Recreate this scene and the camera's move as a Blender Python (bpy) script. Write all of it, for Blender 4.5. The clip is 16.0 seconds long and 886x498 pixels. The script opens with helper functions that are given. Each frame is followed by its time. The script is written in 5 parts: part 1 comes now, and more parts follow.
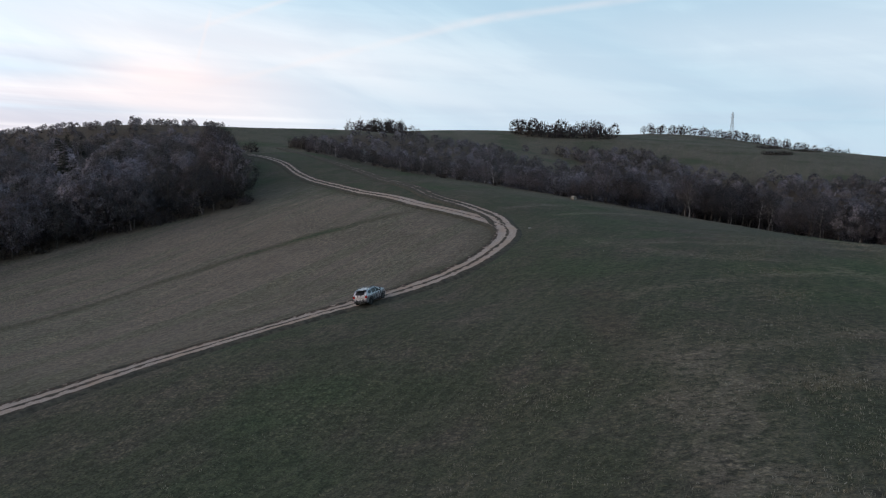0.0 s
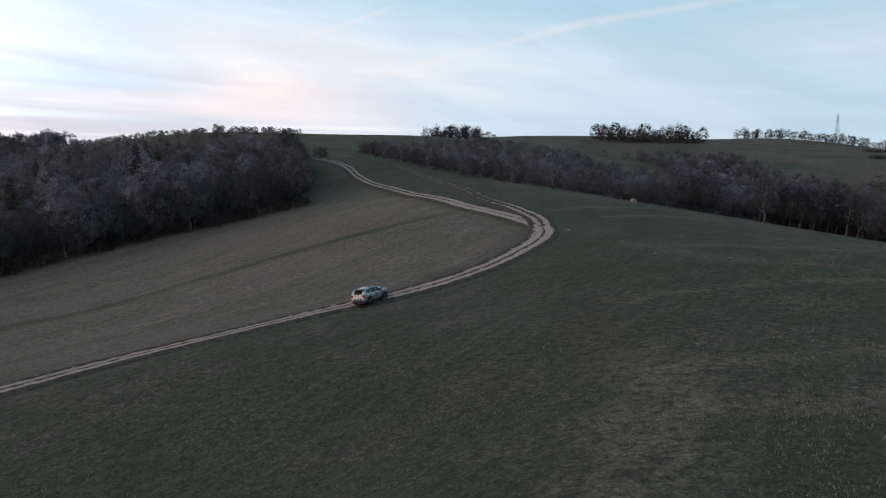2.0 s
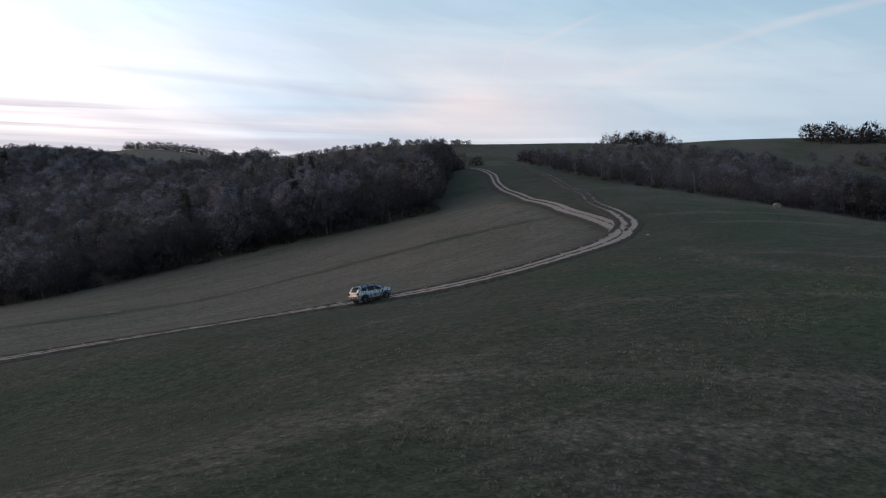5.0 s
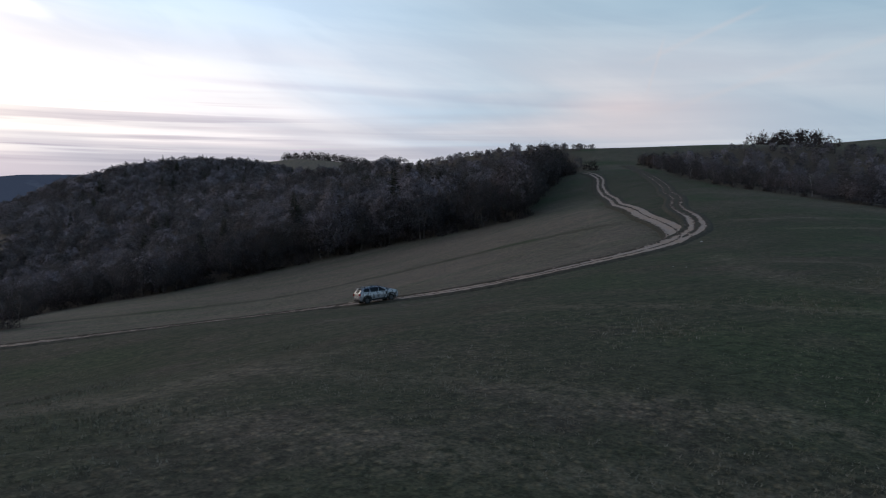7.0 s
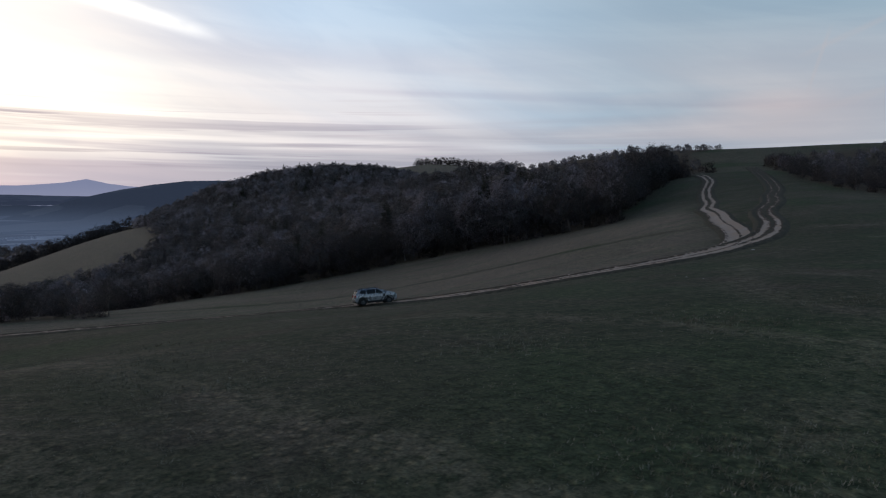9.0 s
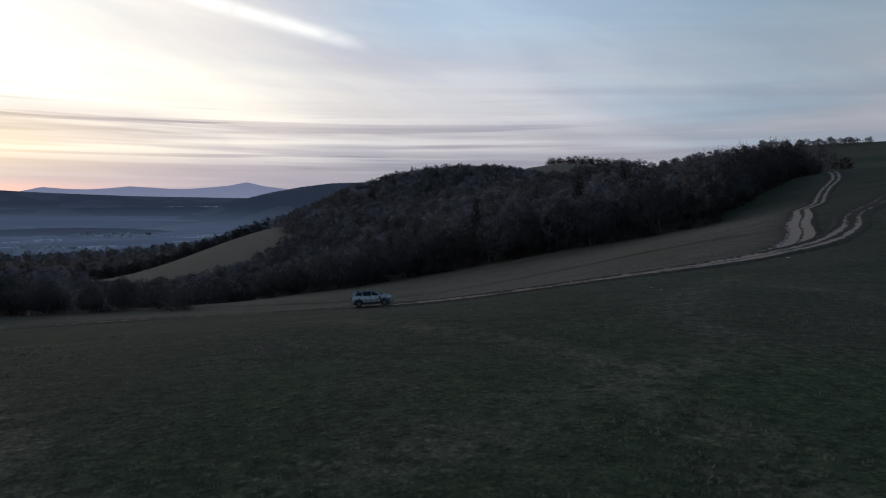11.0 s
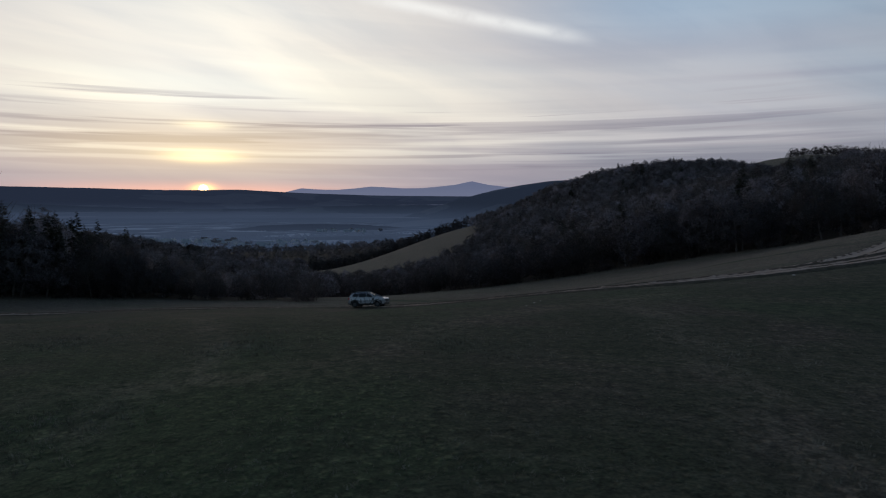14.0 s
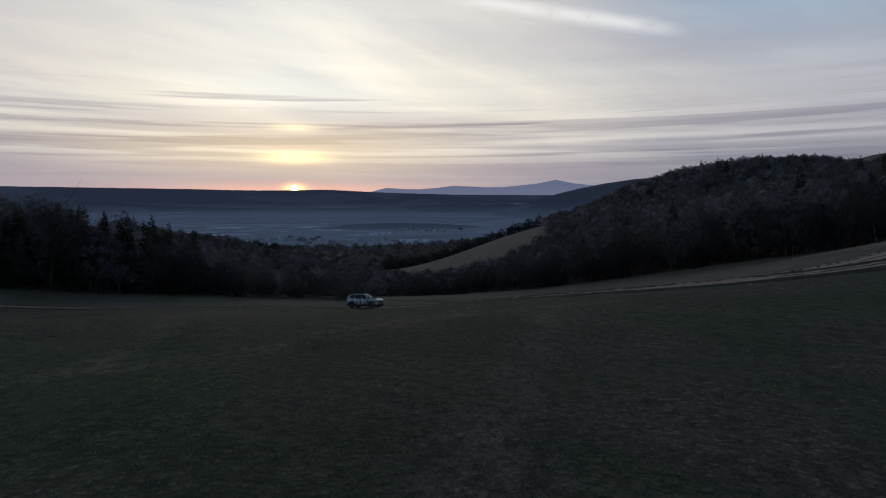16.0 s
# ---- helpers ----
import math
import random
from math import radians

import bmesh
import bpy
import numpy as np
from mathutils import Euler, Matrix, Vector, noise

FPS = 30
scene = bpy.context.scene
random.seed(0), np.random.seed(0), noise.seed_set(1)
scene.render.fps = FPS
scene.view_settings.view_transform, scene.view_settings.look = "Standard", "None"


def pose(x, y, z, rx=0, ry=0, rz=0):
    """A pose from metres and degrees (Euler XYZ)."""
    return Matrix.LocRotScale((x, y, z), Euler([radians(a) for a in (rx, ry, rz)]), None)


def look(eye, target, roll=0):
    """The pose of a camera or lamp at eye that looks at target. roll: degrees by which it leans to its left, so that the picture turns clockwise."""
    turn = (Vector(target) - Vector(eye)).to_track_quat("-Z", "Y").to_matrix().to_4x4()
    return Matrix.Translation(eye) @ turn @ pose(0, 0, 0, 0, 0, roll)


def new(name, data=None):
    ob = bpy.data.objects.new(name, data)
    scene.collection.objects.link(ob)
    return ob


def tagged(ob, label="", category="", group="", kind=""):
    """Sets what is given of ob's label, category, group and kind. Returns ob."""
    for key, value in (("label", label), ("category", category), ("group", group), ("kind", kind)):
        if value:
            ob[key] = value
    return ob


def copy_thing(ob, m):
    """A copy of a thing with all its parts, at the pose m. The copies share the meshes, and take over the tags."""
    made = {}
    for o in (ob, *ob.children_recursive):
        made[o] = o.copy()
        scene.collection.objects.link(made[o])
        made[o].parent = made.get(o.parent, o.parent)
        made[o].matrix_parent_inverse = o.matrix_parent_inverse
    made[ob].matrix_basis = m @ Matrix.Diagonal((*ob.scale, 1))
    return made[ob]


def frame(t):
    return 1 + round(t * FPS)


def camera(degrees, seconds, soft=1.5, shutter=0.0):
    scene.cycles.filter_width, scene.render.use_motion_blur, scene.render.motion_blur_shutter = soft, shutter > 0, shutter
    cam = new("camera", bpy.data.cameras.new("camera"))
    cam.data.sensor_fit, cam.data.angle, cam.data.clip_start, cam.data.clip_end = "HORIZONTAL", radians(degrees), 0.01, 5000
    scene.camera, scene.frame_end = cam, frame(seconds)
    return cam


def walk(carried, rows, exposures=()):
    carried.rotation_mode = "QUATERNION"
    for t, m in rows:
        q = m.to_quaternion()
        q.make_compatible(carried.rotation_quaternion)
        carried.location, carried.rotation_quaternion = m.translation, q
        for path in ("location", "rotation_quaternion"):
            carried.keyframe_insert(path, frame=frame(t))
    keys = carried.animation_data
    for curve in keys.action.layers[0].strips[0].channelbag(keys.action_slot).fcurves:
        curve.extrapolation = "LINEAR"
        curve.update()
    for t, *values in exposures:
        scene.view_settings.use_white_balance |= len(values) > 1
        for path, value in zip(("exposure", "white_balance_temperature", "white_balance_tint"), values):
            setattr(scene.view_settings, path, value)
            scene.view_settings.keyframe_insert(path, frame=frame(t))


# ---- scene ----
cam = camera(69.5, 16.0, soft=1.15, shutter=0.25)
PATH = [
    (0.0, -0.15, 1.41, 0.40, 84.02, -0.22, 0.01),
    (0.5, 1.37, 2.43, -0.07, 84.09, -0.27, 1.42),
    (1.0, 3.02, 3.50, -0.38, 84.24, -0.30, 3.17),
    (1.5, 4.88, 4.59, -0.59, 84.46, -0.31, 5.28),
    (2.0, 6.93, 5.76, -0.82, 84.68, -0.30, 7.64),
    (2.5, 9.21, 6.92, -1.09, 84.86, -0.29, 10.22),
    (3.0, 11.58, 8.06, -1.31, 85.02, -0.23, 12.91),
    (3.5, 14.19, 9.11, -1.56, 85.15, -0.19, 15.91),
    (6.0, 28.67, 15.97, -2.17, 85.99, -0.00, 31.79),
    (6.5, 31.21, 17.58, -2.24, 86.11, -0.02, 35.00),
    (7.0, 33.48, 19.56, -2.26, 86.20, -0.04, 38.15),
    (7.5, 35.54, 21.77, -2.33, 86.33, -0.06, 41.16),
    (8.0, 37.38, 24.24, -2.34, 86.41, -0.15, 44.17),
    (8.5, 39.16, 26.72, -2.43, 86.52, -0.22, 47.25),
    (9.0, 40.91, 29.19, -2.48, 86.58, -0.33, 50.10),
    (11.5, 49.70, 42.66, -1.88, 86.48, -0.17, 65.42),
    (12.0, 51.40, 45.68, -1.71, 86.43, -0.15, 68.55),
    (12.5, 52.93, 49.03, -1.52, 86.38, -0.14, 71.84),
    (13.0, 54.27, 52.57, -1.35, 86.34, -0.12, 75.18),
    (13.5, 55.45, 56.28, -1.17, 86.30, -0.10, 78.65),
    (14.0, 56.53, 59.97, -0.99, 86.24, -0.09, 82.15),
    (14.5, 57.48, 63.24, -0.77, 86.20, -0.08, 85.26),
    (15.0, 58.45, 65.87, -0.54, 86.18, -0.07, 87.57),
    (15.5, 59.47, 67.79, -0.31, 86.17, -0.01, 89.01),
    (16.0, 60.55, 69.21, -0.11, 86.14, 0.08, 89.64),
]
walk(cam, [(t, pose(*p)) for t, *p in PATH],
     exposures=[(0, 0.03, 6600, 10), (3.5, -0.13, 6500, 10), (6.0, -0.42, 6300, 9), (9.0, -0.92, 6150, 8), (11.5, -1.28, 5930, 7), (14.0, -1.58, 5880, 7), (16.0, -1.63, 5880, 7)])

# ---- world: dusk sky with thin cirrus, the sun touching the ridge ----
SUN = Vector((-0.976, -0.219, 0.0255)).normalized()
world = bpy.data.worlds.new("dusk_sky")
scene.world = world
world.use_nodes = True


class Nodes:
    """A short way to write node trees."""

    def __init__(self, tree):
        self.t = tree
        tree.nodes.clear()

    def add(self, kind, ins=None):
        n = self.t.nodes.new(kind)
        for k, v in (ins or {}).items():
            self.put(n.inputs[k], v)
        return n

    def put(self, socket, v):
        if isinstance(v, bpy.types.NodeSocket):
            self.t.links.new(v, socket)
        else:
            socket.default_value = v

    def math(self, op, a, b=0.0, c=0.0, clamp=False):
        n = self.add("ShaderNodeMath")
        n.operation, n.use_clamp = op, clamp
        for s, v in zip(n.inputs, (a, b, c)):
            self.put(s, v)
        return n.outputs[0]

    def vec(self, op, a, b=(0, 0, 0)):
        n = self.add("ShaderNodeVectorMath")
        n.operation = op
        self.put(n.inputs[0], a)
        self.put(n.inputs[1], b)
        return n.outputs["Value"] if op in ("DOT_PRODUCT", "LENGTH", "DISTANCE") else n.outputs[0]

    def mix(self, fac, a, b, blend="MIX"):
        n = self.add("ShaderNodeMix")
        n.data_type, n.blend_type = "RGBA", blend
        self.put(n.inputs[0], fac)
        self.put(n.inputs[6], a)
        self.put(n.inputs[7], b)
        return n.outputs[2]

    def span(self, v, a, b, lo=0.0, hi=1.0, eased=True):
        n = self.add("ShaderNodeMapRange")
        n.interpolation_type = "SMOOTHSTEP" if eased else "LINEAR"
        for k, x in zip(("Value", "From Min", "From Max", "To Min", "To Max"), (v, a, b, lo, hi)):
            self.put(n.inputs[k], x)
        return n.outputs[0]

    def noise(self, vec, scale, detail=4.0, rough=0.55, warp=0.0):
        n = self.add("ShaderNodeTexNoise", ins={"Vector": vec, "Scale": scale, "Detail": detail, "Roughness": rough, "Distortion": warp})
        return n.outputs[0]

    def scaled(self, vec, s, turn=0.0):
        if turn:
            vec = self.add("ShaderNodeMapping", {"Vector": vec, "Rotation": (0, 0, turn)}).outputs[0]
        return self.add("ShaderNodeMapping", {"Vector": vec, "Scale": s}).outputs[0]


def rgb(r, g, b):
    return (r, g, b, 1.0)


def build_sky():
    n = Nodes(world.node_tree)
    d = n.add("ShaderNodeTexCoord").outputs["Generated"]
    sep = n.add("ShaderNodeSeparateXYZ", ins={0: d})
    x, y, z = sep.outputs[0], sep.outputs[1], sep.outputs[2]
    sky = n.add("ShaderNodeTexSky")
    sky.sky_type, sky.sun_disc, sky.sun_elevation, sky.sun_rotation = "NISHITA", False, radians(3.0), math.atan2(SUN.x, SUN.y)
    sky.altitude, sky.air_density, sky.dust_density, sky.ozone_density = 400.0, 1.0, 1.2, 2.0
    clear = n.mix(1.0, sky.outputs[0], rgb(*SKY_GAIN), "MULTIPLY")
    toward = n.vec("DOT_PRODUCT", d, (SUN.x, SUN.y, 0.0))
    near_sun = n.vec("DOT_PRODUCT", d, tuple(SUN))
    # compass angle from the west, growing to the north; the sun stands at -0.22
    u = n.math("ARCTAN2", y, n.math("MULTIPLY", x, -1.0))
    du = n.math("ADD", u, 0.2207)

    def spot(ru, v, rv):
        """A soft round patch of light over the sun."""
        a = n.math("DIVIDE", du, ru)
        b = n.math("DIVIDE", n.math("SUBTRACT", z, v), rv)
        q = n.math("ADD", n.math("MULTIPLY", a, a), n.math("MULTIPLY", b, b))
        return n.math("EXPONENT", n.math("MULTIPLY", q, -1.0))

    def layer(su, sv, tilt, scale, detail, rough, warp, shift=0.0):
        """Noise drawn out along the sky, level or tilted."""
        v = n.math("ADD", n.math("MULTIPLY", z, sv), n.math("MULTIPLY", u, tilt))
        p = n.add("ShaderNodeCombineXYZ", {0: n.math("MULTIPLY", u, su), 1: v, 2: shift}).outputs[0]
        return n.noise(p, scale, detail, rough, warp)

    # pale milky veil, warmer and brighter towards the sun
    a1, a2, a3 = n.span(toward, -0.45, 0.4), n.span(toward, 0.25, 0.78), n.span(toward, 0.80, 1.0)
    veil = n.mix(a3, n.mix(a2, n.mix(a1, rgb(0.66, 0.79, 0.90), rgb(1.18, 1.09, 1.09)), rgb(1.66, 1.48, 1.43)), rgb(2.60, 2.30, 1.98))
    blue = n.mix(a3, n.mix(a2, n.mix(a1, rgb(0.47, 0.72, 0.90), rgb(0.69, 0.90, 1.07)), rgb(1.20, 1.46, 1.74)), rgb(1.75, 1.82, 1.95))
    base = n.mix(0.88, clear, blue)
    # creamy light spread over the sun
    veil = n.mix(n.math("MULTIPLY", spot(0.46, 0.14, 0.10), 0.62), veil, rgb(3.9, 3.3, 2.3))
    veil = n.mix(n.math("MULTIPLY", spot(0.17, 0.17, 0.13), 0.6), veil, rgb(4.4, 3.9, 3.0))
    warm = n.math("EXPONENT", n.math("MULTIPLY", n.math("ADD", n.math("POWER", n.math("MULTIPLY", n.math("SUBTRACT", u, 1.18), 7.0), 2.0), n.math("POWER", n.math("MULTIPLY", n.math("SUBTRACT", z, 0.14), 19.0), 2.0)), -1.0))
    veil = n.mix(n.math("MULTIPLY", warm, 0.8), veil, rgb(1.34, 1.08, 1.00))
    # cirrus: broad tilted sheets high up, fine level combing lower down
    broad = layer(0.8, 3.8, 1.1, 1.0, 3.0, 0.42, 0.3)
    comb = layer(1.0, 10.0, 2.4, 1.0, 4.0, 0.48, 0.3, 3.0)
    sheet = n.math("ADD", n.math("MULTIPLY", broad, 0.82), n.math("MULTIPLY", comb, 0.18))
    cover = n.span(n.math("ADD", sheet, n.math("MULTIPLY", n.span(toward, -0.3, 0.8), 0.12)), 0.38, 0.66)
    level = layer(0.9, 12.0, 0.0, 1.0, 3.5, 0.45, 0.3, 7.0)
    cover = n.math("MAXIMUM", cover, n.math("MULTIPLY", warm, 0.85))
    low = n.math("MULTIPLY", n.span(z, 0.32, 0.05), n.span(level, 0.34, 0.60))
    cover = n.math("MAXIMUM", cover, n.math("MULTIPLY", low, n.span(toward, -0.6, 0.2, 0.15, 1.0)))
    cover = n.math("MULTIPLY", cover, n.math("SUBTRACT", 1.0, n.math("MULTIPLY", n.math("MULTIPLY", n.span(z, 0.17, 0.29), n.span(u, 0.10, 0.50)), 0.88)))
    col = n.mix(n.math("MULTIPLY", cover, 0.92), base, veil)
    # soft grey-lilac swathes of thicker cloud, level low down
    lines = layer(0.9, 15.0, 0.4, 1.0, 3.5, 0.46, 0.3, 11.0)
    thick = n.math("MULTIPLY", n.span(lines, 0.46, 0.70), n.math("MULTIPLY", n.span(toward, -0.2, 0.5, 0.1, 0.75), n.span(z, 0.27, 0.14, 0.1, 1.0)))
    col = n.mix(thick, col, n.mix(1.0, col, rgb(0.70, 0.66, 0.74), "MULTIPLY"))
    # lilac-grey bank along the horizon, broken in level bands
    bank_n = layer(1.1, 46.0, 0.0, 1.0, 5.0, 0.5, 0.2, 15.0)
    bank = n.math("MULTIPLY", n.span(z, 0.18, 0.06), n.span(bank_n, 0.34, 0.56))
    bank = n.math("MAXIMUM", bank, n.math("MULTIPLY", n.span(z, 0.105, 0.05), 0.92))
    lilac = n.mix(n.span(toward, 0.78, 1.0), n.mix(n.span(toward, -0.3, 0.6), rgb(0.56, 0.66, 0.80), rgb(0.74, 0.70, 0.78)), rgb(1.10, 0.92, 1.04))
    lilac = n.mix(spot(0.4, 0.03, 0.05), lilac, rgb(1.36, 1.04, 1.04))
    col = n.mix(n.math("MULTIPLY", bank, n.span(toward, -0.2, 0.5, 0.3, 0.92)), col, lilac)
    # mottled cirrus
    fibre = n.math("ADD", n.math("MULTIPLY", layer(2.6, 11.0, 3.4, 1.0, 5.0, 0.58, 0.7, 31.0), 0.6), n.math("MULTIPLY", layer(1.2, 26.0, 1.2, 1.0, 5.0, 0.55, 0.5, 37.0), 0.4))
    col = n.mix(n.span(fibre, 0.40, 0.60), n.mix(1.0, col, rgb(0.95, 0.96, 0.98), "MULTIPLY"), n.mix(1.0, col, rgb(1.06, 1.05, 1.04), "MULTIPLY"))
    # thin dark wisps low over the sun
    wisp = layer(1.9, 85.0, -1.6, 1.0, 4.0, 0.5, 0.3, 19.0)
    wisp = n.math("MULTIPLY", n.math("MULTIPLY", n.span(wisp, 0.56, 0.65), n.span(z, 0.075, 0.10)), n.math("MULTIPLY", n.span(z, 0.185, 0.14), n.span(toward, 0.55, 0.8)))
    col = n.mix(n.math("MULTIPLY", wisp, 0.75), col, rgb(1.12, 0.95, 1.00))
    bars = layer(1.5, 62.0, -0.5, 1.0, 4.0, 0.52, 0.25, 23.0)
    bars = n.math("MULTIPLY", n.math("MULTIPLY", n.span(bars, 0.52, 0.61), n.span(z, 0.05, 0.075)), n.math("MULTIPLY", n.span(z, 0.17, 0.11), n.span(toward, 0.4, 0.8)))
    col = n.mix(n.math("MULTIPLY", bars, 0.55), col, n.mix(1.0, col, rgb(0.42, 0.40, 0.50), "MULTIPLY"))
    # condensation trails: great circles
    for normal, mid, reach, width, gain in TRAILS:
        off = n.math("ABSOLUTE", n.vec("DOT_PRODUCT", d, normal))
        along = n.vec("DOT_PRODUCT", d, tuple(Vector(mid).normalized()))
        edge = n.noise(n.scaled(d, (9, 9, 9)), 1.6, 5.0, 0.6)
        m = n.math("MULTIPLY", n.span(n.math("ADD", off, n.math("MULTIPLY", n.math("SUBTRACT", edge, 0.5), width * 0.7)), width, 0.0), n.span(along, math.cos(reach), math.cos(reach * 0.4)))
        m = n.math("MULTIPLY", n.math("MULTIPLY", m, n.span(edge, 0.12, 0.55)), gain)
        col = n.mix(m, col, rgb(0.98, 0.88, 0.88) if normal[0] > 0 else rgb(3.4, 3.15, 2.8))
    # glow and the disc of the sun
    gap = n.math("MULTIPLY", spot(0.046, 0.074, 0.008), n.span(bank_n, 0.30, 0.62, 0.55, 1.0))
    col = n.mix(n.math("MULTIPLY", gap, 0.9), col, rgb(8.0, 5.8, 2.5))
    col = n.mix(n.math("MULTIPLY", spot(0.034, 0.118, 0.006), 0.3), col, rgb(7.0, 5.6, 3.0))
    col = n.mix(n.math("MULTIPLY", spot(0.27, 0.085, 0.042), 0.30), col, rgb(5.5, 3.9, 1.7))
    rim = n.math("MULTIPLY", spot(0.20, 0.022, 0.012), 0.6)
    col = n.mix(rim, col, rgb(4.2, 1.9, 1.15))
    col = n.mix(n.math("MULTIPLY", spot(0.014, 0.024, 0.0075), 0.95), col, rgb(12.0, 5.6, 1.8))
    disc = n.span(near_sun, math.cos(radians(0.42)), math.cos(radians(0.2)))
    col = n.mix(disc, col, rgb(40.0, 25.0, 10.0))
    # the sky deepens towards the zenith
    deep = n.span(z, 0.30, 0.85)
    col = n.mix(deep, col, n.mix(1.0, col, rgb(0.20, 0.27, 0.40), "MULTIPLY"))
    below = n.span(z, 0.0, -0.02)
    col = n.mix(below, col, rgb(0.10, 0.11, 0.13))
    bg = n.add("ShaderNodeBackground", ins={0: col, 1: 1.0})
    n.add("ShaderNodeOutputWorld", ins={0: bg.outputs[0]})


SKY_GAIN = (0.10, 0.10, 0.10)
TRAILS = [((0.221, 0.219, -0.950), (-0.162, 0.955, 0.182), 0.34, 0.008, 0.24),
          ((0.137, 0.228, -0.964), (0.171, 0.946, 0.249), 0.22, 0.009, 0.26),
          ((0.883, 0.382, -0.274), (-0.336, 0.920, 0.198), 0.05, 0.004, 0.3),
          ((0.277, 0.314, -0.908), (-0.277, 0.930, 0.237), 0.10, 0.006, 0.28),
          ((-0.303, -0.134, -0.944), (-0.939, 0.170, 0.277), 0.20, 0.015, 0.5)]
build_sky()

sun_data = bpy.data.lights.new("sun", "SUN")
sun_data.energy, sun_data.angle, sun_data.color = 0.35, radians(0.6), (1.0, 0.62, 0.34)
sun_lamp = new("sun", sun_data)
sun_lamp.matrix_world = look(SUN * 100, (0, 0, 0))

# ---- the lie of the land ----
SWELL_X = [-150, -105, -60, -15, 30, 75, 120]
SWELL_Y = [-40, 5, 50, 95, 140, 185, 230, 275]
SWELLS = [[-8.9, -16.5, 5.3, 7.8, -11.4, 4.7, -5.9, 8.6],
          [19.2, 13.5, -3.9, -6.0, 9.4, 12.3, -9.4, 3.5],
          [-12.8, -14.0, 5.2, 0.1, -10.2, -7.0, 13.7, 2.0],
          [0.9, 15.3, -7.3, 9.0, 6.5, 9.9, 1.4, -4.4],
          [-2.2, 5.3, 1.1, 0.5, -5.7, 3.8, -7.7, 9.7],
          [-2.6, -14.0, 4.4, 0.5, 3.1, 2.6, 4.2, -6.7],
          [12.7, 7.4, 1.1, -2.8, -3.6, -8.1, -2.1, -5.8]]
HILLS = [(-40, 560, 200, 130, 53.0), (130, 640, 160, 140, 3.2), (300, 800, 200, 140, 69.4), (240, 480, 110, 90, 11.3), (180, 300, 80, 80, -14.2),
         (420, 640, 140, 120, -15.0), (-560, 400, 110, 100, 35.0), (-640, 300, 130, 90, 27.0), (-430, 260, 100, 90, -2.0), (-320, 60, 120, 90, -20.5),
         (-210, 40, 90, 70, -21.5), (-250, 280, 90, 80, 10.7), (-190, 350, 90, 70, 20.0), (-850, 700, 200, 160, 63.0)]
HILLOCKS = [(-1150, 1020, 260, 220, 113.0), (-350, 450, 120, 100, -0.5), (300, 330, 90, 90, 5.0), (-420, 130, 90, 60, 16.0), (-720, 520, 110, 90, 29.0),
            (60, 470, 90, 80, -13.4), (400, 560, 90, 80, 21.0), (-60, 400, 80, 80, 28.3), (-130, 450, 90, 80, -23.2), (-520, 30, 110, 90, -31.0),
            (120, 540, 90, 70, 2.3), (-22, 8, 15, 15, -3.2), (-14, 36, 12, 12, 0.9), (-5, 27, 12, 12, -3.7)]
# low rises and dips of the field, every 24 m
DIPS = [(3, 59, 6, 8, -0.55), (-21, 32, 6, 10, -0.45)]
RISE_X, RISE_Y = range(-96, 73, 24), range(0, 193, 24)
RISES = [[0.3, 0.03, 0.14, 0.24, 0.07, -0.12, 0.17, 0.17, -0.06],
         [-0.01, -0.37, 0.4, 0.46, 0.03, 0.26, 0.43, -0.06, -0.14],
         [-0.64, -0.6, -0.46, -1.47, -0.97, 0.19, -0.21, -0.53, 0.37],
         [0.11, -0.16, -1.28, -2.21, -2.22, -0.28, 0.51, 0.23, 0.61],
         [0.36, -0.89, -1.16, -0.5, -0.9, -0.13, 0.57, -0.15, -0.4],
         [-0.3, -1.03, -0.6, 0.38, -0.1, 0.11, 0.2, -0.48, -0.55],
         [-0.29, -0.17, 0.14, -0.15, -0.52, 0.14, 0.25, 0.09, 0.06],
         [-0.03, 0.19, 0.5, -0.06, -0.67, 0.16, 0.24, 0.04, 0.09]]


def smooth(a, b, v):
    u = np.clip((v - a) / (b - a), 0.0, 1.0)
    return u * u * (3 - 2 * u)


def ground_z(x, y):
    """Height of the ground: broad hills, a valley to the west, and the gentle swells of the near field."""
    x, y = np.asarray(x, float), np.asarray(y, float)
    z = np.full(np.broadcast(x, y).shape, -10.0)
    for cx, cy, sx, sy, h in HILLS + HILLOCKS + DIPS:
        z = z + h * np.exp(-((x - cx) / sx) ** 2 / 2 - ((y - cy) / sy) ** 2 / 2)
    z = z - 60 * smooth(250, 1000, -0.95 * x - 0.3 * (y - 60)) * (1 - smooth(300, 900, y))
    for cx, column in zip(SWELL_X, SWELLS):
        for cy, h in zip(SWELL_Y, column):
            z = z + h * np.exp(-((x - cx) ** 2 + (y - cy) ** 2) / (2 * 42.0 ** 2))
    for cx, column in zip(RISE_X, RISES):
        for cy, h in zip(RISE_Y, column):
            z = z + h * np.exp(-((x - cx) ** 2 + (y - cy) ** 2) / (2 * 24.0 ** 2))
    return z


def gz(x, y):
    return float(ground_z(x, y))


def west_edge(y):
    """x of the edge of the western woods along the field."""
    return np.interp(y, [-60, 0, 22, 45, 51, 54, 66, 80, 90, 97, 106, 120, 133, 147, 156, 166, 190, 225, 262, 300],
                     [-61.1, -69.5, -75.9, -72.5, -63.6, -95.0, -112.8, -113.9, -99.0, -98.5, -92.1, -83.9, -72.0, -58.2, -43.5, -54.0, -60.0, -74.0, -80.0, -110.0])


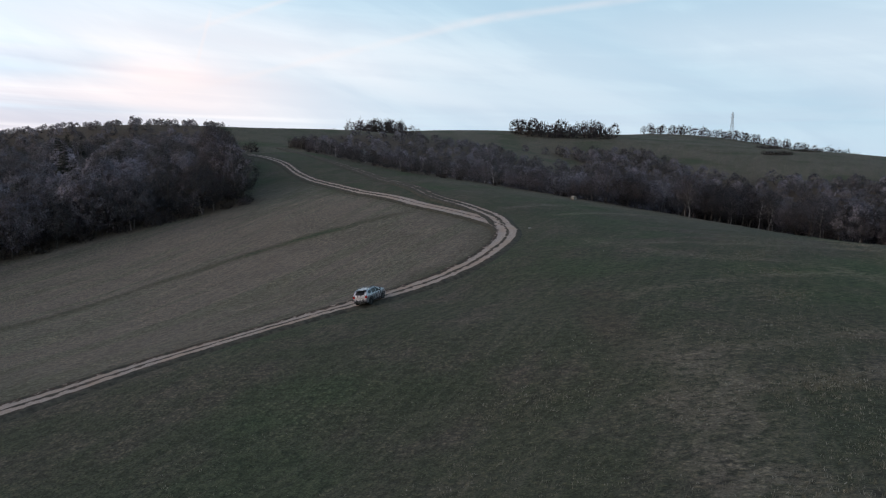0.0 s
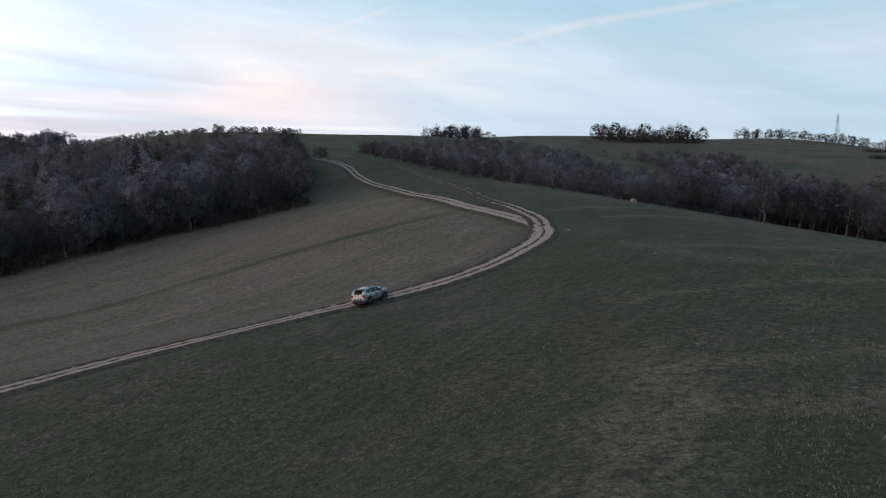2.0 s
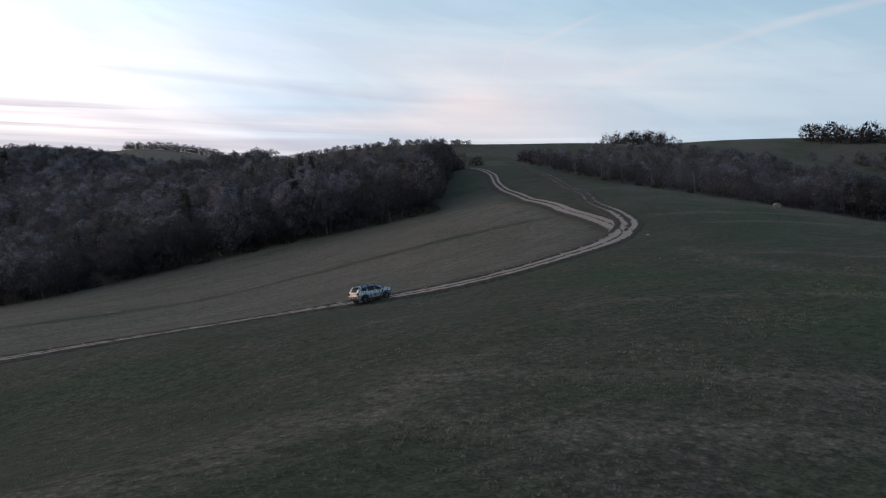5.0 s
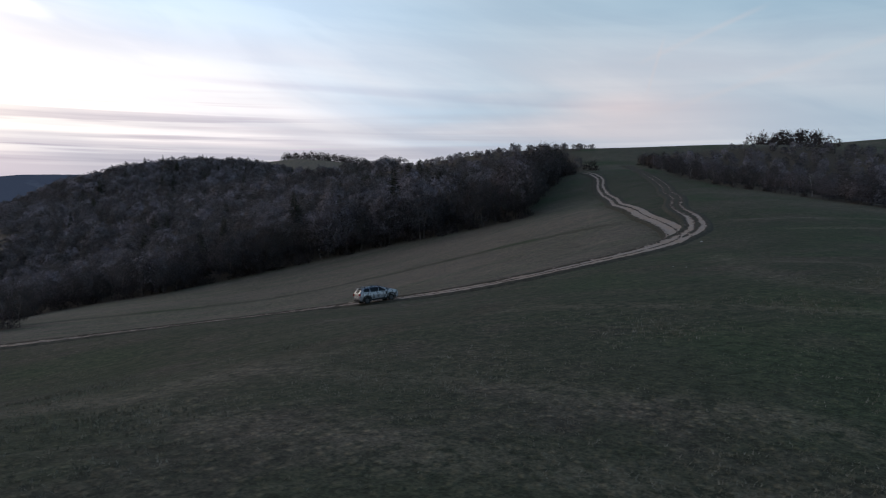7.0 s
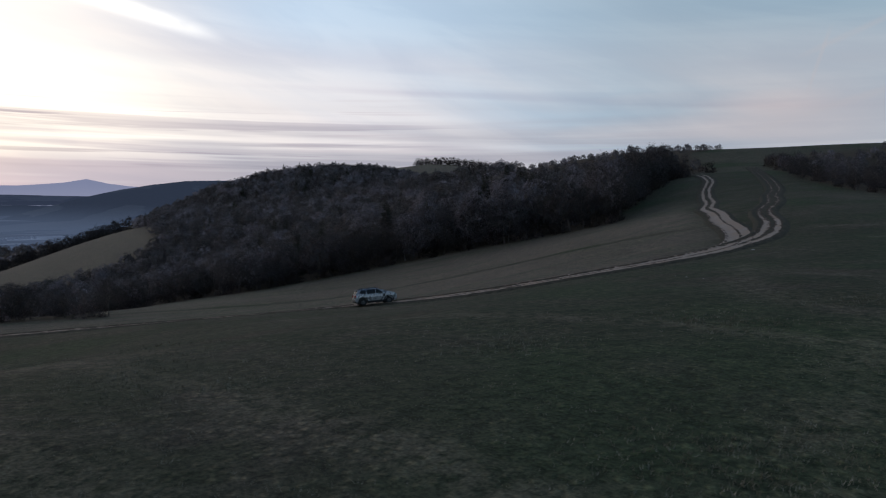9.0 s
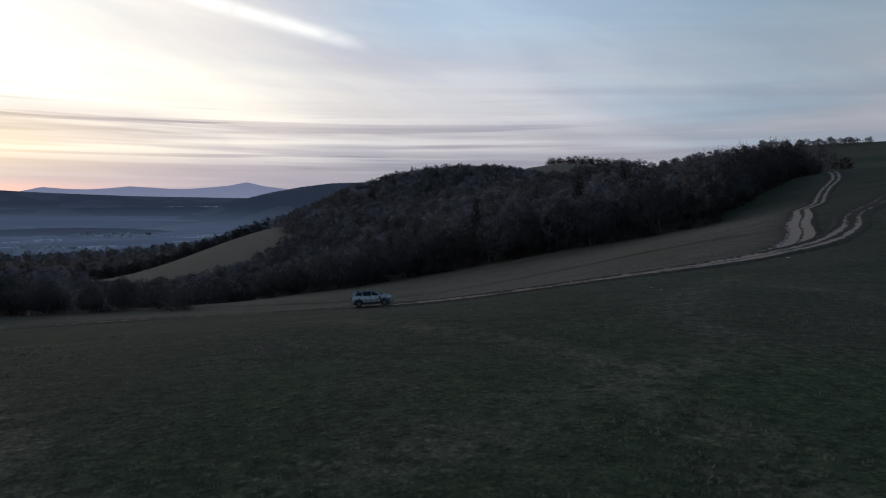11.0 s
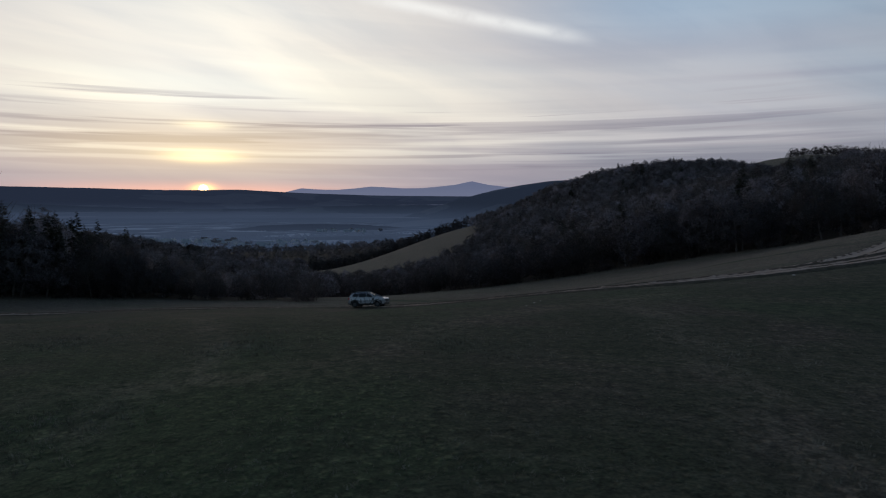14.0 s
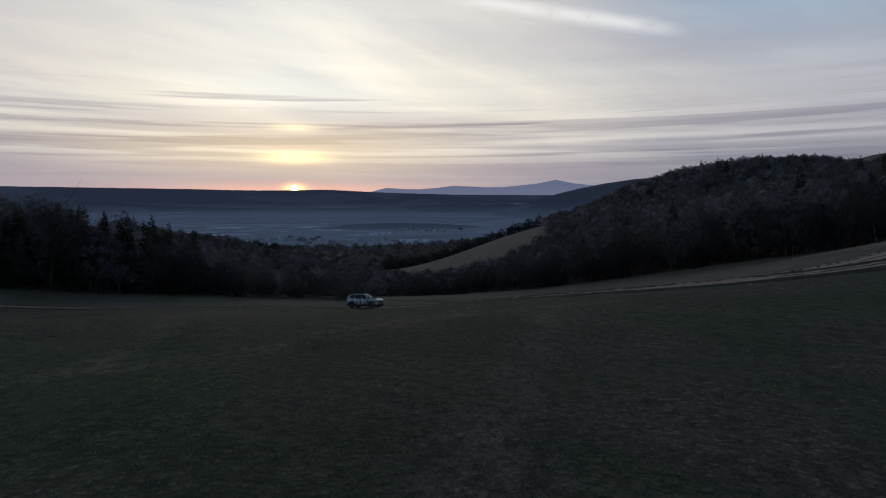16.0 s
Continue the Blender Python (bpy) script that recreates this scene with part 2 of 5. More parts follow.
def north_edge(x):
    """y of the edge of the northern woods; they stand behind the crest of the field."""
    return np.interp(x, [-66, -50, -38, -26, -10, 3, 12, 20, 30, 40, 48, 56, 66, 74, 88, 150], [276, 246, 225, 203, 178, 163, 154, 148, 143, 141, 142, 148, 150, 125, 100, 60])

# ---- materials ----
def material(name):
    m = bpy.data.materials.new(name)
    m.use_nodes = True
    return m, Nodes(m.node_tree)


def finish(n, colour, rough=0.9, bump=None, strength=0.3, dist=0.05, metal=0.0, spec=0.2, coat=0.0):
    b = n.add("ShaderNodeBsdfPrincipled", {"Base Color": colour, "Roughness": rough, "Metallic": metal, "Specular IOR Level": spec, "Coat Weight": coat})
    if bump is not None:
        n.put(b.inputs["Normal"], n.add("ShaderNodeBump", {"Height": bump, "Strength": strength, "Distance": dist}).outputs[0])
    n.add("ShaderNodeOutputMaterial", {0: b.outputs[0]})


def plain(name, colour, rough=0.6, metal=0.0, spec=0.4, vary=0.12, scale=6.0, coat=0.0):
    """A paint, plastic, metal or stone with slight stains and grain."""
    m, n = material(name)
    p = n.add("ShaderNodeTexCoord").outputs["Object"]
    a, b = n.noise(p, scale, 4.0), n.noise(p, scale * 9, 3.0)
    k = n.math("ADD", n.math("MULTIPLY", a, 0.7), n.math("MULTIPLY", b, 0.3))
    dark, light = [tuple(min(1.0, c * f) for c in colour) for f in (1 - vary, 1 + vary)]
    col = n.mix(n.span(k, 0.35, 0.65), rgb(*dark), rgb(*light))
    finish(n, col, n.span(a, 0.3, 0.7, max(0.02, rough - 0.08), min(1.0, rough + 0.08)), b, 0.08, 0.01, metal, spec, coat)
    return m



def grass_material():
    """Winter grass: straw on the western slope, dull green on the spur, leaf litter under the woods, worn marks."""
    m, n = material("winter_grass")
    p = n.add("ShaderNodeNewGeometry").outputs["Position"]

    def mask(name):
        a = n.add("ShaderNodeAttribute")
        a.attribute_name = name
        return a.outputs["Fac"]

    flat = n.scaled(p, (1, 1, 0))
    big = n.noise(flat, 0.030, 4.0, 0.55)
    mid = n.noise(flat, 0.16, 5.0, 0.62)
    tuft = n.noise(n.scaled(p, (1, 1, 0.4)), 1.9, 5.0, 0.7)
    fine = n.noise(p, 10.0, 4.0, 0.72)
    clump = n.add("ShaderNodeTexVoronoi", {"Vector": n.scaled(p, (1, 1, 0.3)), "Scale": 3.2, "Randomness": 1.0})
    clump = n.span(clump.outputs["Distance"], 0.55, 0.05)
    # rows that the mower and the wheels left, and bands along the slope
    row = n.noise(n.scaled(flat, (0.10, 1.5, 0.0), radians(-62)), 1.1, 4.0, 0.6, 0.3)
    band = n.noise(n.scaled(flat, (0.015, 0.16, 0.0), radians(-60)), 1.2, 4.0, 0.6, 0.4)
    g = n.mix(n.span(tuft, 0.36, 0.64), rgb(0.033, 0.037, 0.024), rgb(0.058, 0.061, 0.040))
    brown = n.mix(n.span(tuft, 0.36, 0.64), rgb(0.043, 0.038, 0.031), rgb(0.080, 0.069, 0.056))
    g = n.mix(n.span(n.math("ADD", n.math("MULTIPLY", mid, 0.6), n.math("MULTIPLY", band, 0.4)), 0.44, 0.64), g, brown)
    g = n.mix(n.math("MULTIPLY", n.span(row, 0.5, 0.68), 0.35), g, rgb(0.090, 0.085, 0.066))
    s = n.mix(n.span(tuft, 0.30, 0.68), rgb(0.084, 0.069, 0.058), rgb(0.150, 0.126, 0.105))
    s = n.mix(n.span(band, 0.44, 0.60), s, n.mix(n.span(tuft, 0.3, 0.7), rgb(0.058, 0.056, 0.042), rgb(0.134, 0.124, 0.094)))
    s = n.mix(n.math("MULTIPLY", n.span(row, 0.52, 0.70), 0.5), s, rgb(0.190, 0.160, 0.128))
    straw = n.math("ADD", mask("straw"), n.math("MULTIPLY", n.math("SUBTRACT", big, 0.5), 1.1), clamp=True)
    col = n.mix(straw, g, s)
    moss = n.math("MULTIPLY", n.span(big, 0.50, 0.34), n.math("SUBTRACT", 1.0, straw))
    col = n.mix(n.math("MULTIPLY", moss, 0.85), col, n.mix(n.span(tuft, 0.3, 0.7), rgb(0.022, 0.034, 0.018), rgb(0.056, 0.078, 0.040)))
    litter = n.mix(n.span(tuft, 0.3, 0.7), rgb(0.045, 0.036, 0.030), rgb(0.10, 0.078, 0.060))
    col = n.mix(mask("wood"), col, litter)
    worn = n.math("MULTIPLY", mask("worn"), n.span(tuft, 0.36, 0.56))
    col = n.mix(n.math("MULTIPLY", worn, 0.85), col, rgb(0.185, 0.152, 0.122))
    col = n.mix(n.span(fine, 0.30, 0.70), n.mix(1.0, col, rgb(0.68, 0.68, 0.66), "MULTIPLY"), n.mix(1.0, col, rgb(1.75, 1.68, 1.55), "MULTIPLY"))
    bright = n.math("MULTIPLY", clump, n.span(mid, 0.38, 0.62, 0.15, 0.85))
    col = n.mix(n.math("MULTIPLY", bright, n.math("SUBTRACT", 1.0, mask("wood"))), col, n.mix(1.0, col, rgb(1.9, 1.8, 1.7), "MULTIPLY"))
    h = n.math("ADD", n.math("ADD", n.math("MULTIPLY", tuft, 0.5), n.math("MULTIPLY", fine, 0.25)), n.math("MULTIPLY", clump, 0.4))
    finish(n, col, 0.95, h, 0.9, 0.13, spec=0.1)
    return m


def track_material():
    """Two pale, dry wheel ruts with grass between and ragged edges."""
    m, n = material("rutted_dirt")
    p = n.add("ShaderNodeNewGeometry").outputs["Position"]
    a = n.add("ShaderNodeAttribute")
    a.attribute_name = "bare"
    tuft, fine, blot = n.noise(p, 1.8, 5.0, 0.7), n.noise(p, 11.0, 4.0, 0.7), n.noise(p, 0.35, 4.0)
    k = n.math("ADD", a.outputs["Fac"], n.math("MULTIPLY", n.math("SUBTRACT", tuft, 0.5), 0.9))
    k = n.math("ADD", k, n.math("MULTIPLY", n.math("SUBTRACT", fine, 0.5), 0.4))
    dirt = n.mix(n.span(fine, 0.3, 0.7), rgb(0.28, 0.215, 0.175), rgb(0.48, 0.39, 0.33))
    dirt = n.mix(n.span(blot, 0.45, 0.62), dirt, rgb(0.38, 0.285, 0.225))
    grass = n.mix(n.span(tuft, 0.35, 0.66), rgb(0.046, 0.043, 0.032), rgb(0.094, 0.083, 0.062))
    soil = n.mix(n.span(fine, 0.3, 0.7), rgb(0.050, 0.034, 0.026), rgb(0.105, 0.074, 0.055))
    col = n.mix(n.span(k, 0.30, 0.48), grass, soil)
    col = n.mix(n.span(k, 0.50, 0.68), col, dirt)
    finish(n, col, 0.95, n.math("ADD", tuft, n.math("MULTIPLY", fine, 0.5)), 0.8, 0.10, spec=0.1)
    return m


def bark_material(name, dark, light, birch=False, joined_trees=False, airy=0.0, close=(0.12, 0.86)):
    m, n = material(name)
    p = n.add("ShaderNodeTexCoord").outputs["Object"]
    r = n.add("ShaderNodeNewGeometry").outputs["Random Per Island"]
    o = n.add("ShaderNodeObjectInfo").outputs["Random"]
    if joined_trees:
        t = n.add("ShaderNodeAttribute")
        t.attribute_name = "tone"
        o = t.outputs["Fac"]
    a = n.noise(n.scaled(p, (4, 4, 0.8)), 3.0, 4.0, 0.65)
    if airy:
        a = n.noise(p, 0.45, 3.0, 0.5)
    col = n.mix(n.span(a, 0.2, 0.8), rgb(*dark), rgb(*light))
    if birch:
        band = n.noise(n.scaled(p, (1.5, 1.5, 9.0)), 1.2, 3.0)
        col = n.mix(n.span(band, 0.60, 0.68), col, rgb(0.04, 0.035, 0.03))
    tone = n.math("ADD", n.math("MULTIPLY", r, 0.16), n.math("ADD", 0.74, n.math("MULTIPLY", n.math("POWER", o, 2.4), 1.0)))
    cool = n.math("MULTIPLY", tone, n.math("ADD", 0.92, n.math("MULTIPLY", o, 0.16)))
    col = n.mix(1.0, col, n.add("ShaderNodeCombineColor", {0: tone, 1: tone, 2: cool}).outputs[0], "MULTIPLY")
    if airy:
        # a fine mesh of twigs lets part of the light through
        d, t = n.add("ShaderNodeBsdfDiffuse", {0: col}), n.add("ShaderNodeBsdfTranslucent", {0: col})
        wood = n.add("ShaderNodeMixShader", {0: airy, 1: d.outputs[0], 2: t.outputs[0]}).outputs[0]
        mesh = n.noise(n.scaled(p, (1.0, 1.0, 0.55)), 3.4, 4.0, 0.65)
        gaps = n.span(mesh, 0.36, 0.62, *close)
        n.add("ShaderNodeOutputMaterial", {0: n.add("ShaderNodeMixShader", {0: gaps, 1: n.add("ShaderNodeBsdfTransparent").outputs[0], 2: wood}).outputs[0]})
        return m
    finish(n, col, 0.95, a, 0.5, 0.04, spec=0.1)
    return m


def haze_glow_material(name, wood, field, haze_low, haze_high, z0, z1, patch=0.004):
    """Far slopes of wood and field, with bluish evening haze painted on as emission, thicker in the valley."""
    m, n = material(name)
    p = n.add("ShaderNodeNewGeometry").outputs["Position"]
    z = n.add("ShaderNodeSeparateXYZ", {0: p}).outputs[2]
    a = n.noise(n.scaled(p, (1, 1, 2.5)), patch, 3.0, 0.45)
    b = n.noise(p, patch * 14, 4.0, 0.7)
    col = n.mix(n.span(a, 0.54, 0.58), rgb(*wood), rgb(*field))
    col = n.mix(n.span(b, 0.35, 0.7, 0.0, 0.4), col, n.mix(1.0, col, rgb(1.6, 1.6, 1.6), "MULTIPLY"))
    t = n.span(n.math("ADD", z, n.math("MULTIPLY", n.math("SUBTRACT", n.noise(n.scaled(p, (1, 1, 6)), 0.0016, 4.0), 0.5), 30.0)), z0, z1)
    haze_glow = n.mix(t, rgb(*haze_low), rgb(*haze_high))
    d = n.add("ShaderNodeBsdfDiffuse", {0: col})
    e = n.add("ShaderNodeEmission", {0: haze_glow, 1: 1.0})
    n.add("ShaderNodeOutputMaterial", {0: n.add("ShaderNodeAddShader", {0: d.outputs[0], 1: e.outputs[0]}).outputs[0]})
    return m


GRASS, TRACK = grass_material(), track_material()
BARK = bark_material("grey_bark", (0.040, 0.032, 0.027), (0.105, 0.088, 0.076))
TWIG = bark_material("brown_twigs", (0.054, 0.049, 0.051), (0.118, 0.106, 0.109), airy=0.45)
TWIG_PALE = bark_material("grey_twigs", (0.068, 0.060, 0.061), (0.132, 0.116, 0.116), airy=0.45)
TWIG_WOODS = bark_material("mixed_twigs", (0.096, 0.087, 0.090), (0.208, 0.188, 0.192), joined_trees=True, airy=0.45)
TWIG_DARK = bark_material("dark_twigs", (0.024, 0.021, 0.021), (0.055, 0.047, 0.047), joined_trees=True)
BIRCH = bark_material("white_birch_bark", (0.12, 0.11, 0.10), (0.24, 0.225, 0.21), birch=True)
NEEDLE = bark_material("dark_needles", (0.034, 0.038, 0.033), (0.072, 0.078, 0.062), airy=0.3, close=(0.55, 1.0))
SHRUB = bark_material("dry_shrub_twigs", (0.048, 0.038, 0.035), (0.098, 0.078, 0.070), airy=0.4)


# ---- building blocks ----
def mesh_of(name, verts, faces, mat, attrs=None, even=False, normals=None):
    """A mesh from numpy arrays: verts (n, 3), faces (m, 3) or (m, 4)."""
    verts, faces = np.asarray(verts, np.float32), np.asarray(faces, np.int32)
    me = bpy.data.meshes.new(name)
    k = faces.shape[1]
    me.vertices.add(len(verts))
    me.vertices.foreach_set("co", verts.ravel())
    me.loops.add(faces.size)
    me.loops.foreach_set("vertex_index", faces.ravel())
    me.polygons.add(len(faces))
    me.polygons.foreach_set("loop_start", np.arange(0, faces.size, k, dtype=np.int32))
    me.polygons.foreach_set("use_smooth", np.full(len(faces), even or normals is not None))
    if normals is not None:
        me.attributes.new("custom_normal", "FLOAT_VECTOR", "POINT").data.foreach_set("vector", np.asarray(normals, np.float32).ravel())
    for key, values in (attrs or {}).items():
        me.attributes.new(key, "FLOAT", "POINT").data.foreach_set("value", np.asarray(values, np.float32).ravel())
    me.materials.append(mat)
    me.update(calc_edges=True)
    return me


def part(name, bm, mat, parent=None, label="", even=False):
    """Links a bmesh as one mesh object, under a thing or a part."""
    me = bpy.data.meshes.new(name)
    bmesh.ops.recalc_face_normals(bm, faces=bm.faces)
    bm.to_mesh(me)
    bm.free()
    me.materials.append(mat)
    if even:
        for f in me.polygons:
            f.use_smooth = True
    ob = new(name, me)
    ob.parent = parent
    return tagged(ob, label)


def child(name, me, parent, label=""):
    ob = new(name, me)
    ob.parent = parent
    return tagged(ob, label)


# ---- ground: one sheet to the horizon ----
TRACK_MAIN = [(-46.4, -19.5), (-45.7, -4.2), (-44.2, 9.5), (-40.5, 21.5), (-34.8, 31.5), (-27.5, 40.2), (-21, 49.5), (-13.3, 57.5), (-4.5, 64.2), (2.3, 71.9), (6.5, 81.0),
              (8.6, 89.5), (8.6, 96.5), (6.2, 103.5), (1.8, 111.5), (-4.2, 120), (-10.2, 129.5), (-17.8, 141), (-26.0, 158), (-39.5, 182), (-53.1, 209.2), (-70.5, 236.3)]
TRACK_FORK = [(8.9, 95.5), (8.2, 104.5), (4.4, 115.9), (-2.3, 128.8), (-7.4, 144.2), (-14.9, 161.5), (-22.6, 181), (-32.8, 201.3), (-43.7, 222.4), (-54.9, 243.9), (-66.5, 265.4)]
TERRACE = [(-72, 50), (-60, 68), (-50, 80), (-42, 93), (-30, 103.5), (-17, 109.5), (-7, 114.5)]
RUTS = [[(10.8, 34), (10.3, 44), (11.6, 53)], [(12.2, 35), (12.0, 45), (13.2, 52)]]
WORN_LINES = [[(9, 28), (13.7, 28.5), (20.7, 29.2), (29, 31.7), (40, 36)], [(10.6, 35.2), (16.3, 34.7), (23.6, 35.9), (36, 38.5)], [(12.4, 37.3), (9.5, 24.4), (7.6, 17)],
              [(13.6, 34), (10.8, 22.8), (9.4, 16)], [(20.8, 76), (32.8, 73.3), (46.8, 69.4)], [(16.8, 80.9), (24.5, 66), (31.6, 60.3)],
              [(60, 150), (30, 128), (10, 113)], [(68, 140), (40, 122), (18, 106)], [(62, 44), (44, 50), (30, 54), (14, 50)], [(42, 30), (36, 44), (33, 60)]]


def curve_points(points, step):
    """Even points along a smooth curve through the given ones."""
    p = np.array(points, float)
    q = np.vstack([2 * p[0] - p[1], p, 2 * p[-1] - p[-2]])
    out = []
    for i in range(1, len(q) - 2):
        for u in np.linspace(0, 1, 24, endpoint=False):
            a, b, c, d = q[i - 1:i + 3]
            out.append(0.5 * (2 * b + (c - a) * u + (2 * a - 5 * b + 4 * c - d) * u ** 2 + (3 * b - a - 3 * c + d) * u ** 3))
    out = np.array(out + [p[-1]])
    s = np.r_[0, np.cumsum(np.linalg.norm(np.diff(out, axis=0), axis=1))]
    u = np.arange(0, s[-1], step)
    return np.stack([np.interp(u, s, out[:, k]) for k in (0, 1)], 1)


def distance_to(points, x, y):
    d = np.full(x.shape, 1e9)
    for px, py in points:
        d = np.minimum(d, (x - px) ** 2 + (y - py) ** 2)
    return np.sqrt(d)


def spread(lo, hi, fine, reach, steps):
    """Axis values: even steps between lo and hi, then wider and wider out to reach."""
    inner = np.arange(lo, hi + fine / 2, fine)
    grow = np.geomspace(fine, reach, steps)
    return np.r_[(lo - grow)[::-1], inner, hi + grow]


def in_wood(x, y):
    """Where the woods stand."""
    x, y = np.asarray(x, float), np.asarray(y, float)
    west = (x < west_edge(np.minimum(y, 300))) & (y > -140) & (y < 400) & (x > -420) & ((y < 345) | (x < -330))
    west |= (x <= -300) & (x > -720) & (y > 150 + 0.35 * (-440 - x)) & (y < 470)
    # the open field on the far side of the ravine
    west &= ~((y < 150) & (x < np.interp(y, [-20, 20, 41, 60, 92, 130, 148], [-560, -400, -318, -305, -288, -312, -395])))
    north = (x > -66) & (y > north_edge(x) + 4) & (x < 430) & (y < np.interp(x, [-66, -20, 20, 60, 140, 170, 430], [320, 400, 425, 460, 470, 400, 330]))
    north &= ~(((x - 64) / 30) ** 2 + ((y - 420) / 36) ** 2 < 1)
    return west | north


def build_ground():
    xs = spread(-125, 115, 1.5, 4700, 62)
    ys = spread(-45, 290, 1.5, 4600, 62)
    X, Y = np.meshgrid(xs, ys)
    Z = ground_z(X, Y)
    near = (np.abs(X) < 200) & (Y > -100) & (Y < 350)
    rough = np.zeros_like(Z)
    rough += 0.05 * np.sin(X * 1.3 + 2 * np.sin(Y * 0.7)) * np.sin(Y * 1.1 + 1.5 * np.sin(X * 0.45))
    rough += 0.09 * np.sin(X * 0.31 + Y * 0.22) * np.sin(Y * 0.37 - X * 0.12)
    road = np.full(Z.shape, 99.0)
    for line in (TRACK_MAIN, TRACK_FORK):
        road = np.minimum(road, distance_to(curve_points(line, 2.0), X, Y))
    Z = Z + np.where(near, 0.6 * rough, 0) * smooth(2.5, 22.0, road) - 0.20 * (1 - smooth(1.7, 3.0, road))
    wood = np.maximum(in_wood(X, Y), ((X < -478) & (Y < 190)) | ((X < -300) & (Y < 30))).astype(float)
    for _ in range(2):
        wood[1:-1, 1:-1] = (wood[1:-1, 1:-1] * 2 + wood[:-2, 1:-1] + wood[2:, 1:-1] + wood[1:-1, :-2] + wood[1:-1, 2:]) / 6
    main = np.array(TRACK_MAIN)
    side = X - np.interp(Y, main[:, 1], main[:, 0])
    straw = np.clip(smooth(3, -8, side) * 0.95, 0, 1) * smooth(182, 150, Y)
    straw = np.maximum(straw, 0.45 * smooth(60, 90, X) * smooth(60, 110, Y))
    straw = np.maximum(straw, 0.5 * smooth(45, 5, north_edge(X) - Y) * smooth(-20, 20, X))
    straw = np.where(X < -150, 1.0, straw)
    straw = np.where(Y > 240, np.maximum(straw, 0.35), straw)
    worn = np.zeros_like(Z)
    for line in WORN_LINES:
        worn = np.maximum(worn, 0.42 * smooth(1.3, 0.2, distance_to(curve_points(line, 1.0), X, Y)))
    # this mask also makes the open field beyond the ravine paler all over
    worn = np.maximum(worn, 0.9 * smooth(-230, -280, X) * smooth(220, 170, Y) * (1 - wood) * (X > -700))
    dark = smooth(2.0, 0.4, distance_to(curve_points(TERRACE, 1.0), X, Y))
    for line in RUTS:
        wood = np.maximum(wood, 0.6 * smooth(1.1, 0.2, distance_to(curve_points(line, 0.8), X, Y)))
    straw = straw * (1 - 0.8 * dark)
    w = len(xs)
    i = np.arange(len(ys) - 1)[:, None] * w + np.arange(w - 1)[None]
    faces = np.stack([i, i + 1, i + w + 1, i + w], -1).reshape(-1, 4)
    me = mesh_of("ground", np.stack([X, Y, Z], -1).reshape(-1, 3), faces, GRASS, {"wood": wood, "straw": straw, "worn": worn}, even=True)
    return tagged(new("ground", me), "rolling winter field of straw and dull green grass", "ground", kind="structure")


build_ground()


def build_track(name, label, points, gauge, bare, seed):
    """A ribbon across the field with two sunken wheel ruts, a grass crown and a dark bank on the upper side."""
    rng = np.random.default_rng(seed)
    c = curve_points(points, 0.6)
    t = np.gradient(c, axis=0)
    t /= np.linalg.norm(t, axis=1)[:, None]
    side = np.stack([-t[:, 1], t[:, 0]], 1)
    across = np.array([-2.4, -1.75, -1.40, -gauge - 0.30, -gauge, -gauge + 0.35, 0.0, gauge - 0.35, gauge, gauge + 0.30, 1.35, 1.58, 1.9, 2.5])
    height = np.array([-0.30, 0.00, 0.09, 0.12, 0.08, 0.11, 0.14, 0.11, 0.08, 0.12, 0.15, 0.24, 0.20, -0.40])
    wear = np.array([0.0, 0.0, 0.16, 0.66, 1.0, 0.74, 0.22, 0.74, 1.0, 0.66, 0.36, 0.36, 0.1, 0.0])
    wob = np.convolve(rng.normal(0, 1, len(c) + 24), np.ones(25) / 5, "valid")[:len(c)]
    wide = bare(np.linspace(0, 1, len(c)))
    P = c[:, None, :] + side[:, None, :] * (across[None, :, None] + 0.10 * wob[:, None, None])
    Z = ground_z(P[..., 0], P[..., 1]) + height[None] + 0.012 * rng.normal(size=P.shape[:2])
    B = np.clip(wear[None] * (0.55 + 0.45 * wide[:, None]) + 0.30 * (wide[:, None] - 0.6) * (wear[None] > 0.11) + 0.10 * rng.normal(size=P.shape[:2]), 0, 1)
    w = len(across)
    i = np.arange(len(c) - 1)[:, None] * w + np.arange(w - 1)[None]
    faces = np.stack([i, i + 1, i + w + 1, i + w], -1).reshape(-1, 4)
    me = mesh_of(name, np.concatenate([P, Z[..., None]], -1).reshape(-1, 3), faces, TRACK, {"bare": B}, even=True)
    return tagged(new(name, me), label, "track", kind="structure")


build_track("road_main", "pale rutted dirt track winding up the field", TRACK_MAIN, 0.78, lambda u: 0.86 + 0.40 * smooth(0.38, 0.46, u) * smooth(0.62, 0.54, u) - 0.26 * smooth(0.56, 0.68, u), 3)
build_track("road_fork", "faint grassy wheel track forking off uphill", TRACK_FORK, 0.78, lambda u: 0.24 + 0.50 * smooth(0.22, 0.04, u) - 0.12 * smooth(0.5, 0.9, u), 4)

